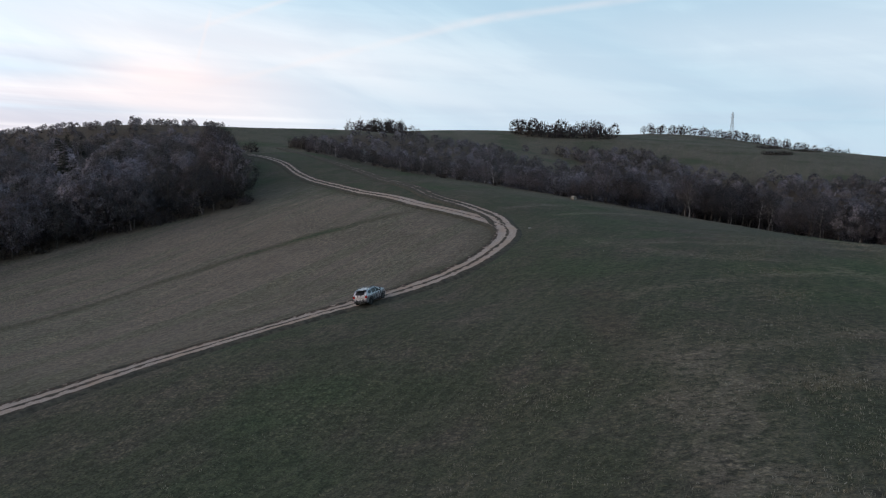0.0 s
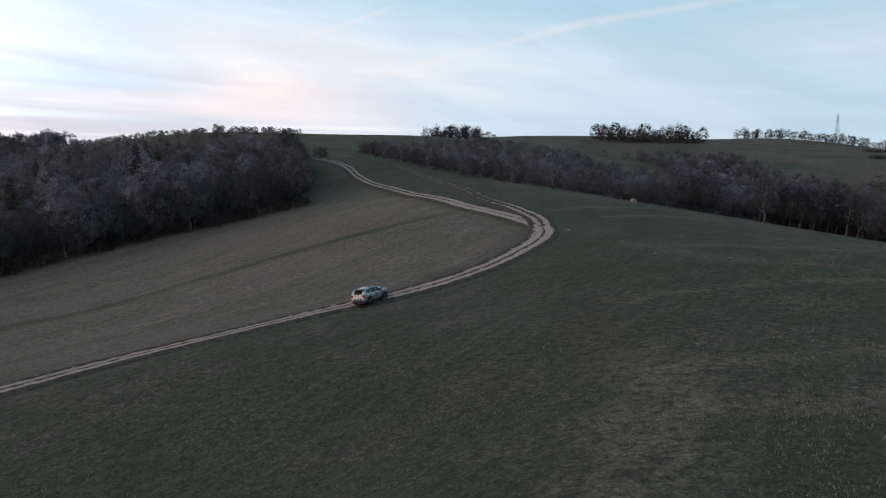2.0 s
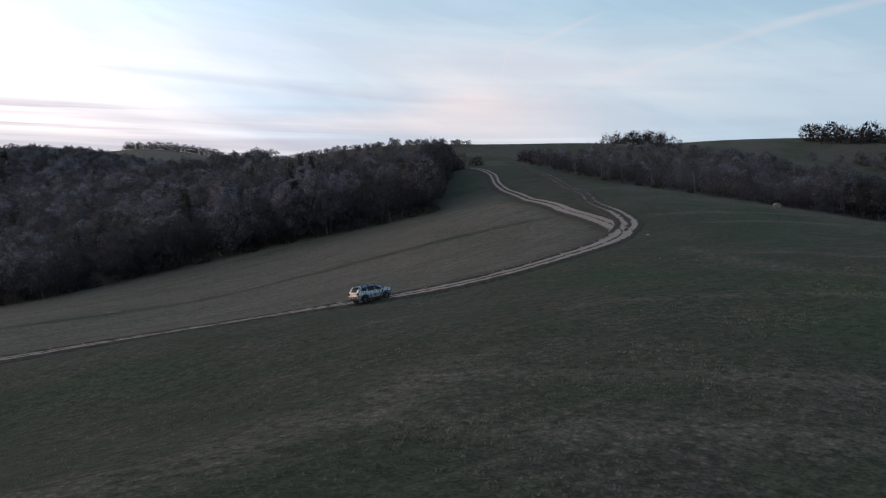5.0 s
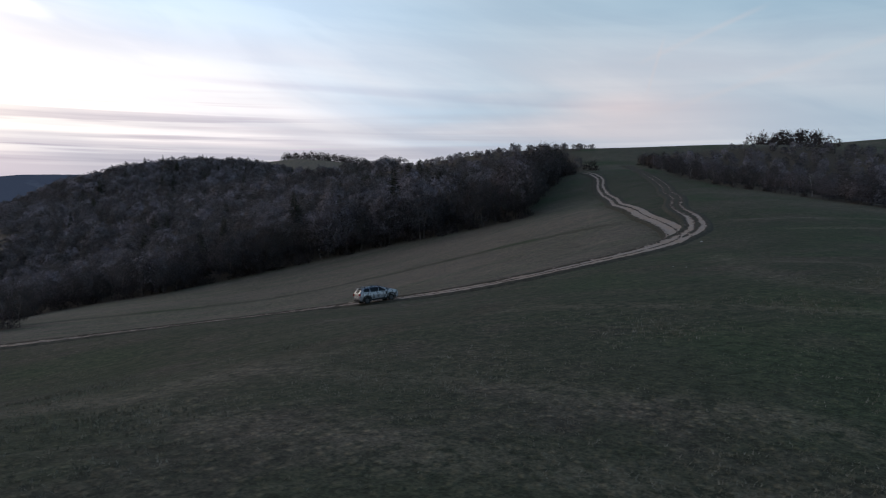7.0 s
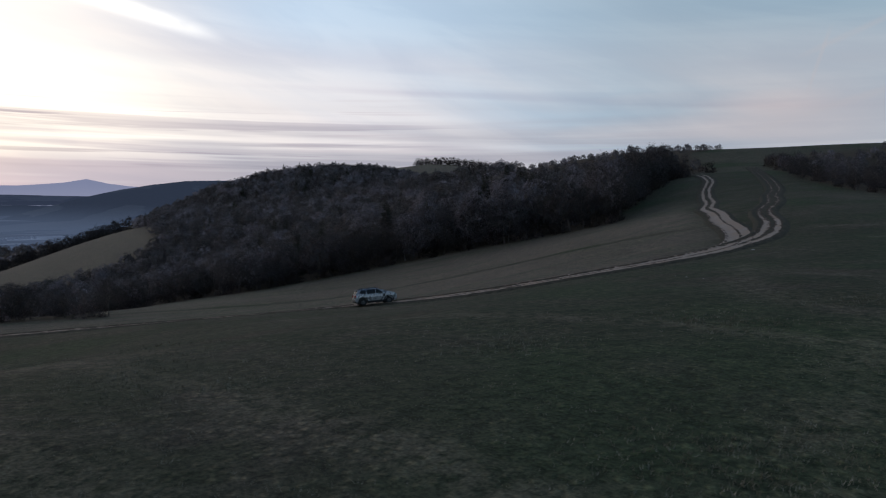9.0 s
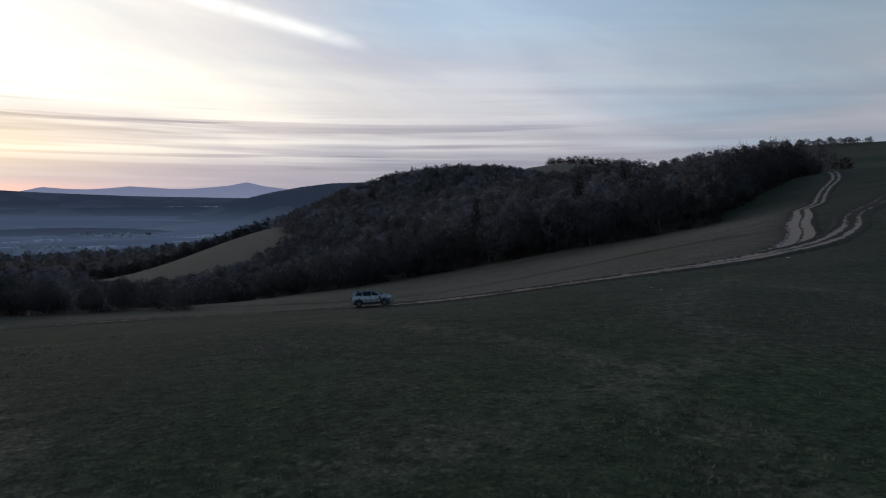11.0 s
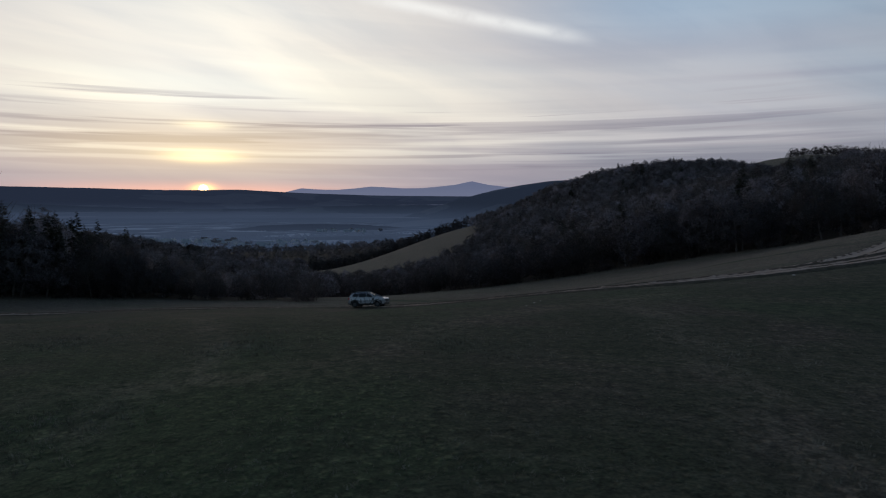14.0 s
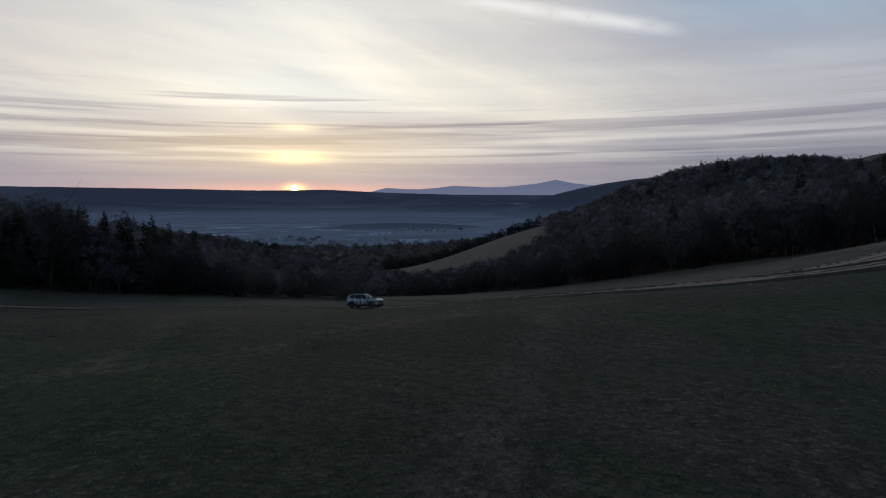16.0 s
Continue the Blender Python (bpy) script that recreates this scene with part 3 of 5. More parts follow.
# ---- far distance ----
def ridge(name, label, eye, azimuth, radius, foot, top, mat, seed, rough=0.02, depth=0.22):
    """A long far slope, from its foot up to an uneven crest. azimuth: range in degrees (0 is +y, to the left positive); foot, top: height angles in degrees along it."""
    rng = np.random.default_rng(seed)
    n, rows = 260, 14
    u = np.linspace(0, 1, n)
    az = np.radians(azimuth[0] + (azimuth[1] - azimuth[0]) * u)
    hi = np.interp(u, np.linspace(0, 1, len(top)), top)
    fine = sum(rng.normal() * np.sin(u * k + rng.uniform(0, 6)) / k ** 0.5 for k in range(20, 160, 7)) * rough
    hi = hi + fine + rng.normal(0, rough * 0.35, n)
    V = []
    for j in range(rows):
        v = j / (rows - 1)
        r = radius * (1 - depth * (1 - v) ** 1.3)
        ang = foot + (hi - foot) * v ** 1.25
        bumps = 0.0 if j in (0, rows - 1) else rng.normal(0, rough * 0.8, n)
        V.append(np.stack([eye[0] - np.sin(az) * r, eye[1] + np.cos(az) * r, eye[2] + r * np.tan(np.radians(ang + bumps))], 1))
    back = V[-1].copy()
    back[:, 2] -= radius * 0.03
    back[:, :2] += (back[:, :2] - np.array(eye[:2])) * 0.04
    V.append(back)
    i = np.arange(rows)[:, None] * n + np.arange(n - 1)[None]
    faces = np.stack([i, i + 1, i + n + 1, i + n], -1).reshape(-1, 4)
    return tagged(new(name, mesh_of(name, np.concatenate(V), faces, mat, even=True)), label, "hills", kind="structure")


EYE = (57, 62, -1.0)
# the last two colours of each are emitted, standing for haze before the slopes
HAZE_FAR = haze_glow_material("pale_mountain_haze_glow", (0.02, 0.025, 0.03), (0.02, 0.025, 0.03), (0.46, 0.47, 0.66), (0.40, 0.42, 0.62), 40, 180)
HAZE_RIDGE = haze_glow_material("blue_ridge_haze_glow", (0.012, 0.013, 0.016), (0.040, 0.040, 0.043), (0.150, 0.195, 0.305), (0.052, 0.066, 0.112), -75, 25, 0.0026)
HAZE_MID = haze_glow_material("blue_slope_haze_glow", (0.012, 0.013, 0.016), (0.040, 0.040, 0.042), (0.125, 0.165, 0.260), (0.046, 0.060, 0.098), -75, 20, 0.004)
HAZE_KNOLL = haze_glow_material("dusky_knoll_haze_glow", (0.010, 0.011, 0.014), (0.014, 0.015, 0.018), (0.098, 0.128, 0.200), (0.068, 0.088, 0.142), -75, -50, 0.004)
HAZE_FLOOR = haze_glow_material("valley_floor_mist_glow", (0.020, 0.024, 0.030), (0.17, 0.18, 0.21), (0.085, 0.112, 0.178), (0.155, 0.198, 0.300), -78, -52, 0.0065)
ridge("backdrop_mountains", "mountain chain on the horizon, pale blue with painted haze", EYE, (97.6, 73.6), 4800, 0.2,
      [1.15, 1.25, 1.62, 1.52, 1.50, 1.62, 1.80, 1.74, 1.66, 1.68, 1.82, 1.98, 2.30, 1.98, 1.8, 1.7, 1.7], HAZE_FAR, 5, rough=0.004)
ridge("backdrop_ridge", "long wooded ridge with blue evening haze painted on", EYE, (150, 50), 4200, -1.0,
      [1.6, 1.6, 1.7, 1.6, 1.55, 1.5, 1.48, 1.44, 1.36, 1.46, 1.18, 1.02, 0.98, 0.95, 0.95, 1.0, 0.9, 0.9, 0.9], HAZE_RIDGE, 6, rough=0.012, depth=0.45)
ridge("backdrop_spur", "dusky wooded spur running down to the valley, its haze painted on", EYE, (128, 74), 3100, -1.9,
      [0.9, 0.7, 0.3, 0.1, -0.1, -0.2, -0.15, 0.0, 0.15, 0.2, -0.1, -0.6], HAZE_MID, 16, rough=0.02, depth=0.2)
ridge("backdrop_shoulder", "wooded shoulder sloping into the valley, its haze painted on", EYE, (88, 60), 2600, -2.0,
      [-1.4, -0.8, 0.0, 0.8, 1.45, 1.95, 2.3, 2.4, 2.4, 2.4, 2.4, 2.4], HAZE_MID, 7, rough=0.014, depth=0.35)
ridge("backdrop_knoll", "low wooded knoll standing in the valley, its mist painted on", EYE, (103, 82), 1900, -2.25,
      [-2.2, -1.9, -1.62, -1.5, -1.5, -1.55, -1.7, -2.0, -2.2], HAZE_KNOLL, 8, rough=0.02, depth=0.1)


def valley_floor():
    az = np.radians(np.linspace(150, 62, 120))
    r = np.geomspace(820, 3300, 60)
    A, R = np.meshgrid(az, r)
    rng = np.random.default_rng(9)
    V = np.stack([EYE[0] - np.sin(A) * R, EYE[1] + np.cos(A) * R, -66 + rng.normal(0, 0.4, A.shape)], -1)
    w = len(az)
    i = np.arange(len(r) - 1)[:, None] * w + np.arange(w - 1)[None]
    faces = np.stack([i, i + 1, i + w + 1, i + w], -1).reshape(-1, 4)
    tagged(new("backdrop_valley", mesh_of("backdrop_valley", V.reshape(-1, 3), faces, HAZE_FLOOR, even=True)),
           "valley floor with fields, hedges and painted-on mist", "valley", kind="structure")


valley_floor()


# ---- trees ----
def tube(path, radii, sides, out_v, out_f):
    """A tapered tube along a path; adds to the lists."""
    path = np.asarray(path, float)
    base = sum(len(v) for v in out_v)
    t = np.gradient(path, axis=0)
    t /= np.linalg.norm(t, axis=1)[:, None] + 1e-9
    ref = np.array([1.0, 0.13, 0.07])
    a = np.cross(t, ref)
    a /= np.linalg.norm(a, axis=1)[:, None] + 1e-9
    b = np.cross(t, a)
    ang = np.arange(sides) * 2 * np.pi / sides
    ring = path[:, None] + np.asarray(radii)[:, None, None] * (a[:, None] * np.cos(ang)[None, :, None] + b[:, None] * np.sin(ang)[None, :, None])
    out_v.append(ring.reshape(-1, 3))
    for i in range(len(path) - 1):
        for k in range(sides):
            p, q = base + i * sides + k, base + i * sides + (k + 1) % sides
            out_f.append((p, q, q + sides))
            out_f.append((p, q + sides, p + sides))


def blades(starts, ways, lengths, width, rng, out=None):
    """Thin tapering twigs as single slivers; out: the way each one faces."""
    n = len(starts)
    side = np.cross(ways, rng.normal(size=(n, 3)) if out is None else out + rng.normal(0, 0.35, (n, 3)))
    side /= np.linalg.norm(side, axis=1)[:, None] + 1e-9
    w = width * (0.6 + 0.8 * rng.random(n))[:, None]
    v = np.stack([starts - side * w, starts + side * w, starts + ways * lengths[:, None]], 1)
    if out is not None:
        flip = np.einsum("ij,ij->i", np.cross(v[:, 1] - v[:, 0], v[:, 2] - v[:, 0]), out) < 0
        v[flip] = v[flip][:, ::-1]
    return v.reshape(-1, 3), np.arange(3 * n).reshape(-1, 3)


def unit(v):
    return v / (np.linalg.norm(v, axis=-1, keepdims=True) + 1e-9)


def bare_tree(seed, height, girth, limbs, twigs, width, sides=6, low=0.06, reach=0.11, clumps=0, clump=1.0):
    """A leafless broadleaf: bent trunk, limbs, and a lobed crown of fine twigs, with closer tangles of twigs inside. Returns the wood and the twig arrays."""
    rng = np.random.default_rng(seed)
    V, F = [], []
    h = np.linspace(0, 0.84, 6)
    bend = np.cumsum(rng.normal(0, 0.022, (6, 2)) * height, axis=0) * (h[:, None] > 0)
    trunk = np.stack([bend[:, 0], bend[:, 1], h * height - 0.4 * (h == 0)], 1)
    r0 = 0.0135 * height
    tube(trunk, r0 * np.array([1.35, 0.95, 0.75, 0.52, 0.32, 0.10]), sides, V, F)
    mid_z, half = (low + 1.0) / 2 * height, (1.0 - low) / 2 * height
    lobes = unit(unit(rng.normal(size=(9, 3))) * np.array([1.0, 1.0, 0.8]) + np.array([0, 0, 0.25]))
    for k in range(limbs):
        u = 0.22 + 0.58 * ((k + rng.random()) / limbs)
        p = np.array([np.interp(u, h, trunk[:, j]) for j in range(3)])
        a = k * 2.4 + rng.uniform(-0.6, 0.6)
        out = girth * height * (0.75 + 0.3 * rng.random()) * (1.0 - 0.6 * abs(u - 0.45))
        end = p + np.array([math.cos(a) * out, math.sin(a) * out, out * (0.6 + 0.7 * rng.random())])
        mid = p + (end - p) * 0.5 + np.array([math.cos(a), math.sin(a), -0.4]) * out * 0.12
        tube([p, mid, end], r0 * np.array([0.36, 0.22, 0.05]), 3, V, F)

    def skin(count, inner, outer):
        """Places in the lobed dome, the way out from its middle and the way its lobes face."""
        d = unit(rng.normal(size=(count, 3)))
        near = d @ lobes.T
        swell = 0.72 + 0.40 * np.max(np.maximum(near, 0) ** 4, axis=1)
        r = inner + (outer - inner) * rng.random(count) ** 0.7
        q = d * (r * swell)[:, None] * np.array([girth * height, girth * height, half])
        q[:, :2] *= 1.0 - 0.22 * np.maximum(d[:, 2:], 0)
        q = q + np.array([trunk[3, 0], trunk[3, 1], mid_z])
        face = unit(d * 1.0 - lobes[np.argmax(near, axis=1)] * 0.3 + np.array([0, 0, 0.2]) + rng.normal(0, 0.07, d.shape))
        ok = q[:, 2] > 0.02 * height
        return q[ok], d[ok], face[ok]

    VV, FF, NN, n0 = [], [], [], 0
    if clumps:
        q, d, face = skin(clumps, 0.74, 0.93)
        flat = unit(d + rng.normal(0, 0.3, d.shape))
        a = unit(np.cross(flat, rng.normal(size=face.shape)))
        b = np.cross(flat, a)
        size = clump * (0.6 + 0.8 * rng.random(len(q)))[:, None]
        tri = np.stack([q - a * size * 0.6 - b * size * 0.4, q + a * size * 0.6 - b * size * 0.4, q + b * size * 0.75 + face * size * 0.15], 1)
        VV.append(tri.reshape(-1, 3)), FF.append(np.arange(3 * len(q)).reshape(-1, 3))
        round_off = tri.reshape(-1, 3) - np.array([trunk[3, 0], trunk[3, 1], mid_z])
        NN.append(unit(unit(round_off / np.array([girth * height, girth * height, half])) + 0.5 * np.repeat(face, 3, axis=0)))
        n0 = 3 * len(q)
    q, d, face = skin(twigs, 0.70, 1.02)
    way = unit(d * 0.7 + np.array([0, 0, 0.45]) + rng.normal(0, 0.5, q.shape))
    for shift, wide, long in ((0.0, 1.0, 1.0), (0.3, 0.85, 0.75)):
        w2 = way if not shift else unit(way + rng.normal(0, 0.7, way.shape))
        v, f = blades(q + way * height * reach * shift, w2, height * reach * long * (0.5 + 0.8 * rng.random(len(q))), width * wide, rng, face)
        VV.append(v), FF.append(f + n0), NN.append(np.repeat(face, 3, axis=0))
        n0 += len(v)
    return (np.concatenate(V), np.array(F)), (np.concatenate(VV), np.concatenate(FF), np.concatenate(NN))


def conifer(seed, height, fronds, droop=-0.25, base=0.08, girth=0.2):
    """A spruce: straight stem and tiers of drooping, ragged fronds."""
    rng = np.random.default_rng(seed)
    V, F = [], []
    tube([(0, 0, -0.3), (0, 0, height * 0.5), (0, 0, height)], [0.016 * height, 0.010 * height, 0.01], 6, V, F)
    u = base + (0.985 - base) * rng.random(fronds) ** 0.9
    a = rng.random(fronds) * 2 * np.pi
    reach = girth * height * (1 - u) ** 0.8 * (0.65 + 0.5 * rng.random(fronds)) + 0.15
    d = unit(np.stack([np.cos(a), np.sin(a), np.full(fronds, droop) + rng.normal(0, 0.18, fronds) + 0.5 * u], 1))
    s = np.stack([np.zeros(fronds), np.zeros(fronds), u * height], 1)
    side = unit(np.cross(d, np.array([0, 0, 1.0])))
    lay = np.array([0, 0, -1.0]) * (reach * 0.16)[:, None]
    w = (reach * 0.24)[:, None]
    mid = s + d * (reach * 0.55)[:, None]
    v = np.stack([s, mid - side * w + lay, s + d * reach[:, None] + lay * 0.6, mid + side * w + lay, mid + np.array([0, 0, 1]) * (reach * 0.06)[:, None]], 1).reshape(-1, 3)
    k = np.arange(fronds)[:, None] * 5
    f = np.concatenate([k + np.array([[0, 1, 4]]), k + np.array([[1, 2, 4]]), k + np.array([[2, 3, 4]]), k + np.array([[3, 0, 4]])])
    face = unit(np.stack([np.cos(a), np.sin(a), np.full(fronds, 0.35)], 1) + rng.normal(0, 0.15, (fronds, 3)))
    g = v.reshape(-1, 5, 3)
    tri = np.array([[0, 1, 4], [1, 2, 4], [2, 3, 4], [3, 0, 4]])
    f = (k[:, :, None] + tri[None]).reshape(-1, 3)
    turn = np.einsum("ij,ij->i", np.cross(g[:, 1] - g[:, 0], g[:, 4] - g[:, 0]), face) < 0
    f = np.where(np.repeat(turn, 4)[:, None], f[:, ::-1], f)
    return (np.concatenate(V), np.array(F)), (v, f, np.repeat(face, 5, axis=0))


def shrub(seed, height, stems, twigs, width):
    """A thicket of leafless shoots from one stool, closed down to the ground."""
    rng = np.random.default_rng(seed)
    V, F = [], []
    for k in range(stems):
        a, lean = k * 2.4, 0.25 + 0.8 * rng.random()
        d = unit(np.array([math.cos(a) * lean, math.sin(a) * lean, 1.0]))
        top = d * height * (0.5 + 0.45 * rng.random())
        tube([(0.2 * math.cos(a), 0.2 * math.sin(a), -0.15), top * 0.6, top], np.array([0.012, 0.008, 0.003]) * height, 3, V, F)
    d = unit(rng.normal(size=(stems * twigs, 3)))
    d[:, 2] = np.abs(d[:, 2])
    lump = 0.8 + 0.25 * np.sin(d[:, 0] * 5 + seed) * np.sin(d[:, 1] * 4 + 2 * seed)
    s = d * (lump * (0.45 + 0.5 * rng.random(len(d)) ** 0.6))[:, None] * height * np.array([0.8, 0.8, 0.9])
    way = unit(d * 0.6 + np.array([0, 0, 0.5]) + rng.normal(0, 0.5, d.shape))
    face = unit(d + rng.normal(0, 0.15, d.shape))
    v, f = blades(s, way, height * (0.12 + 0.16 * rng.random(len(s))), width, rng, face)
    return (np.concatenate(V), np.array(F)), (v, f, np.repeat(face, 3, axis=0))


def tree_thing(name, arrays, bark, leaf, label, category="tree"):
    """A tree as a thing with a trunk and a crown, kept far below as a pattern until copied."""
    (tv, tf), (cv, cf, cn) = arrays
    root = new(name)
    child("trunk", mesh_of("trunk", tv, tf, bark, even=True), root)
    child("crown", mesh_of("crown", cv, cf, leaf, normals=cn), root)
    return tagged(root, label, category)


def joined(name, label, patterns, places, mat):
    """Many trees of the far woods as one mesh. places: rows of x, y, z, scale, turn, pattern."""
    V, F, N, tones, base = [], [], [], [], 0
    rng = np.random.default_rng(len(places))
    places = np.asarray(places, float)
    for k, (v, f, *facing) in enumerate(patterns):
        rows = places[places[:, 5] == k]
        if not len(rows):
            continue
        c, s = np.cos(rows[:, 4])[:, None], np.sin(rows[:, 4])[:, None]
        sc = rows[:, 3][:, None]
        P = np.stack([(v[None, :, 0] * c - v[None, :, 1] * s) * sc + rows[:, :1], (v[None, :, 0] * s + v[None, :, 1] * c) * sc + rows[:, 1:2],
                      v[None, :, 2] * sc + rows[:, 2:3]], -1)
        V.append(P.reshape(-1, 3))
        for q in facing:
            N.append(np.stack([q[None, :, 0] * c - q[None, :, 1] * s, q[None, :, 0] * s + q[None, :, 1] * c, np.repeat(q[None, :, 2], len(rows), axis=0)], -1).reshape(-1, 3))
        F.append((f[None] + (np.arange(len(rows)) * len(v))[:, None, None] + base).reshape(-1, 3))
        tones.append(np.repeat(rng.random(len(rows)), len(v)))
        base += len(rows) * len(v)
    me = mesh_of(name, np.concatenate(V), np.concatenate(F), mat, {"tone": np.concatenate(tones)}, normals=np.concatenate(N) if N else None)
    return tagged(new(name, me), label, "woodland", kind="stuff")


def jittered(x0, x1, y0, y1, step, rng):
    X, Y = np.meshgrid(np.arange(x0, x1, step), np.arange(y0, y1, step))
    return (X + rng.uniform(-0.48, 0.48, X.shape) * step).ravel(), (Y + rng.uniform(-0.48, 0.48, X.shape) * step).ravel()


def build_woods():
    rng = np.random.default_rng(21)
    # patterns of the single trees near the field
    kinds = [tree_thing("tree", bare_tree(100 + k, 10.0 + 0.5 * k, 0.36 + 0.03 * (k % 3), 16, 560, 0.040, low=0.02, reach=0.085, clumps=230, clump=0.85), BARK, TWIG_PALE if k in (1, 4) else TWIG,
                        "leafless tree with a rounded %s crown at the woods' edge" % ("pale grey" if k in (1, 4) else "grey-brown")) for k in range(6)]
    birches = [tree_thing("birch_tree", bare_tree(120 + k, 11.5, 0.17, 14, 330, 0.026, low=0.30, reach=0.07), BIRCH, TWIG_PALE,
                          "slender white-barked birch without leaves among darker trees") for k in range(2)]
    spruces = [tree_thing("spruce_tree", conifer(130 + k, 13.0, 430, girth=0.22), BARK, NEEDLE, "dark green spruce with a ragged pointed crown") for k in range(2)]
    shrubs = [tree_thing("shrub", shrub(140 + k, 3.4, 10, 34, 0.12), SHRUB, SHRUB, "tangled brown leafless shrub along the woods", "shrub") for k in range(2)]
    stock = {"tree": kinds, "birch": birches, "spruce": spruces, "shrub": shrubs}
    groups = {"tree": "trees at the edge of the woods", "birch": "birches in the woods", "spruce": "spruces in the woods", "shrub": "shrubs along the woods"}
    used = set()

    def plant(kind, x, y, scale):
        src = stock[kind][rng.integers(len(stock[kind]))]
        m = pose(x, y, gz(x, y) - 0.1, rng.uniform(-3, 3), rng.uniform(-3, 3), rng.uniform(0, 360))
        if src not in used:
            used.add(src)
            src.matrix_basis = m @ Matrix.Diagonal((scale, scale, scale, 1))
            ob = src
        else:
            ob = copy_thing(src, m)
            ob.scale = (scale, scale, scale * rng.uniform(0.92, 1.1))
        ob["group"] = groups[kind]
        return ob

    def size(y):
        """How tall the western woods grow along their edge: low in the dip, taller to both sides."""
        return float(np.interp(y, [-60, -40, -14, 0, 9, 17, 26, 36, 48, 55, 85, 105, 130, 150, 165, 190, 215, 235, 258, 275, 300], [1.4, 1.4, 1.5, 1.6, 1.25, 0.85, 0.62, 0.52, 0.48, 0.62, 0.84, 1.0, 1.2, 1.25, 1.2, 1.15, 1.1, 0.95, 0.75, 0.5, 0.4]))

    # rows along the western edge, from the near wood round to the top of the track
    y = -58.0
    while y < 238:
        for depth in (0.8, 4.5):
            if 51 < y < 54 and depth > 2:
                continue
            px, py = float(west_edge(y)) - depth - rng.uniform(0, 2.2), y + rng.uniform(-1.5, 1.5)
            r = rng.random()
            if y < 8 and r < 0.8 and depth > 1:
                plant("spruce", px, py, size(y) * rng.uniform(0.62, 0.80))
            elif depth < 2 and r < 0.6:
                plant("shrub", px, py, rng.uniform(0.7, 1.25))
            elif r > 0.97:
                plant("birch", px, py, size(y) * rng.uniform(0.7, 1.0))
            else:
                plant("tree", px, py, size(y) * rng.uniform(0.7, 1.05))
        y += 2.6
    for x, y, s in ((-75, 146, 0.95), (-79, 141, 0.85), (-69, 153, 0.8), (-104, 124, 0.9), (-101, 128, 0.8), (-65, 160, 0.7), (-78, 137, 0.8), (-108, 112, 0.8)):
        plant("birch", x, y, s)
    # the edge of the northern woods behind the crest
    x = -64.0
    while x < 92:
        yy = float(north_edge(x))
        for depth in (3.0, 8.0):
            px, py = (x + rng.uniform(-1.5, 1.5), yy + depth + rng.uniform(0, 2.5)) if x < 48 else (x + depth + rng.uniform(0, 3), yy + rng.uniform(-3, 3))
            r = rng.random()
            plant("birch" if r > 0.90 else "shrub" if r < 0.25 and depth < 4 else "tree", px, py, rng.uniform(0.55, 0.85) if x > 35 else rng.uniform(0.34, 0.52))
        x += 2.4 if x < 48 else 0.7
    # stands of birch among the northern woods, their pale stems showing
    for x0, y0, dx, dy, count, top in ((62, 143, 16, 10, 16, -1.0), (52, 150, 8, 6, 7, -0.5), (30, 168, 12, 8, 7, 1.0), (5, 188, 12, 10, 6, 5.0)):
        for _ in range(count):
            bx, by = x0 + dx * rng.random(), y0 + dy * rng.random()
            plant("birch", bx, by, max(0.5, min(1.3, (top - gz(bx, by) - rng.uniform(0, 1.5)) / 11.5)))
    # dark bushes at the head of the track
    for x, y, s in ((-75, 232, 1.6), (-79, 238, 1.8), (-73, 246, 1.5), (-83, 246, 1.9), (-56, 268, 1.9), (-62, 273, 1.7), (-50, 266, 1.6)):
        plant("shrub", x, y, s)

    # deep woods
    light = [bare_tree(200 + k, 10.5, 0.46, 0, 110, 0.09, sides=3, low=-0.02, reach=0.085, clumps=170, clump=1.35) for k in range(6)]
    mass = [bare_tree(220 + k, 10.5, 0.50, 0, 36, 0.16, sides=3, low=-0.05, reach=0.10, clumps=80, clump=2.0) for k in range(5)]
    lines = [bare_tree(230 + k, 12.0, 0.36, 7, 150, 0.15, sides=3, low=-0.02, reach=0.11, clumps=34, clump=1.3) for k in range(5)]
    pines = [conifer(240 + k, 13.0, 190, girth=0.25) for k in range(3)]
    wood_rows, pine_rows, mass_rows, line_rows = [], [], [], []
    X, Y = jittered(-440, 440, -140, 420, 6.4, rng)
    deep = in_wood(X, Y) & (np.hypot(X - 40, Y - 40) < 290) & in_wood(X + 6, Y) & in_wood(X, Y - 6)
    for px, py in zip(X[deep], Y[deep]):
        lift = size(py) if px < -50 else 1.0
        if px < -215 and py < 140:
            lift = 0.75
        if px > -66 and py > 120:
            lift = float(np.interp(px, [-66, -20, 10, 40, 70, 120], [0.40, 0.44, 0.52, 0.72, 0.85, 0.95]))
        elif px > -150 and py > 240:
            lift = min(size(py), float(np.interp(px, [-150, -125, -60, 0, 60], [1.05, 0.66, 0.55, 0.58, 0.85])))
        row = [px, py, gz(px, py) - 0.5, lift * rng.uniform(0.72, 1.1), rng.uniform(0, 6.28)]
        if (rng.random() < (0.30 if math.hypot(px + 130, py - 190) < 28 else 0.05) and px < -80 and py > 90) or (px < 0 and py < 15 and rng.random() < 0.72):
            row[3] *= 0.8 if py < 15 else 1.0
            pine_rows.append(row + [rng.integers(3)])
        else:
            wood_rows.append(row + [rng.integers(6)])
    X, Y = jittered(-780, 440, -140, 540, 8.2, rng)
    deep = in_wood(X, Y) & (np.hypot(X - 40, Y - 40) >= 290)
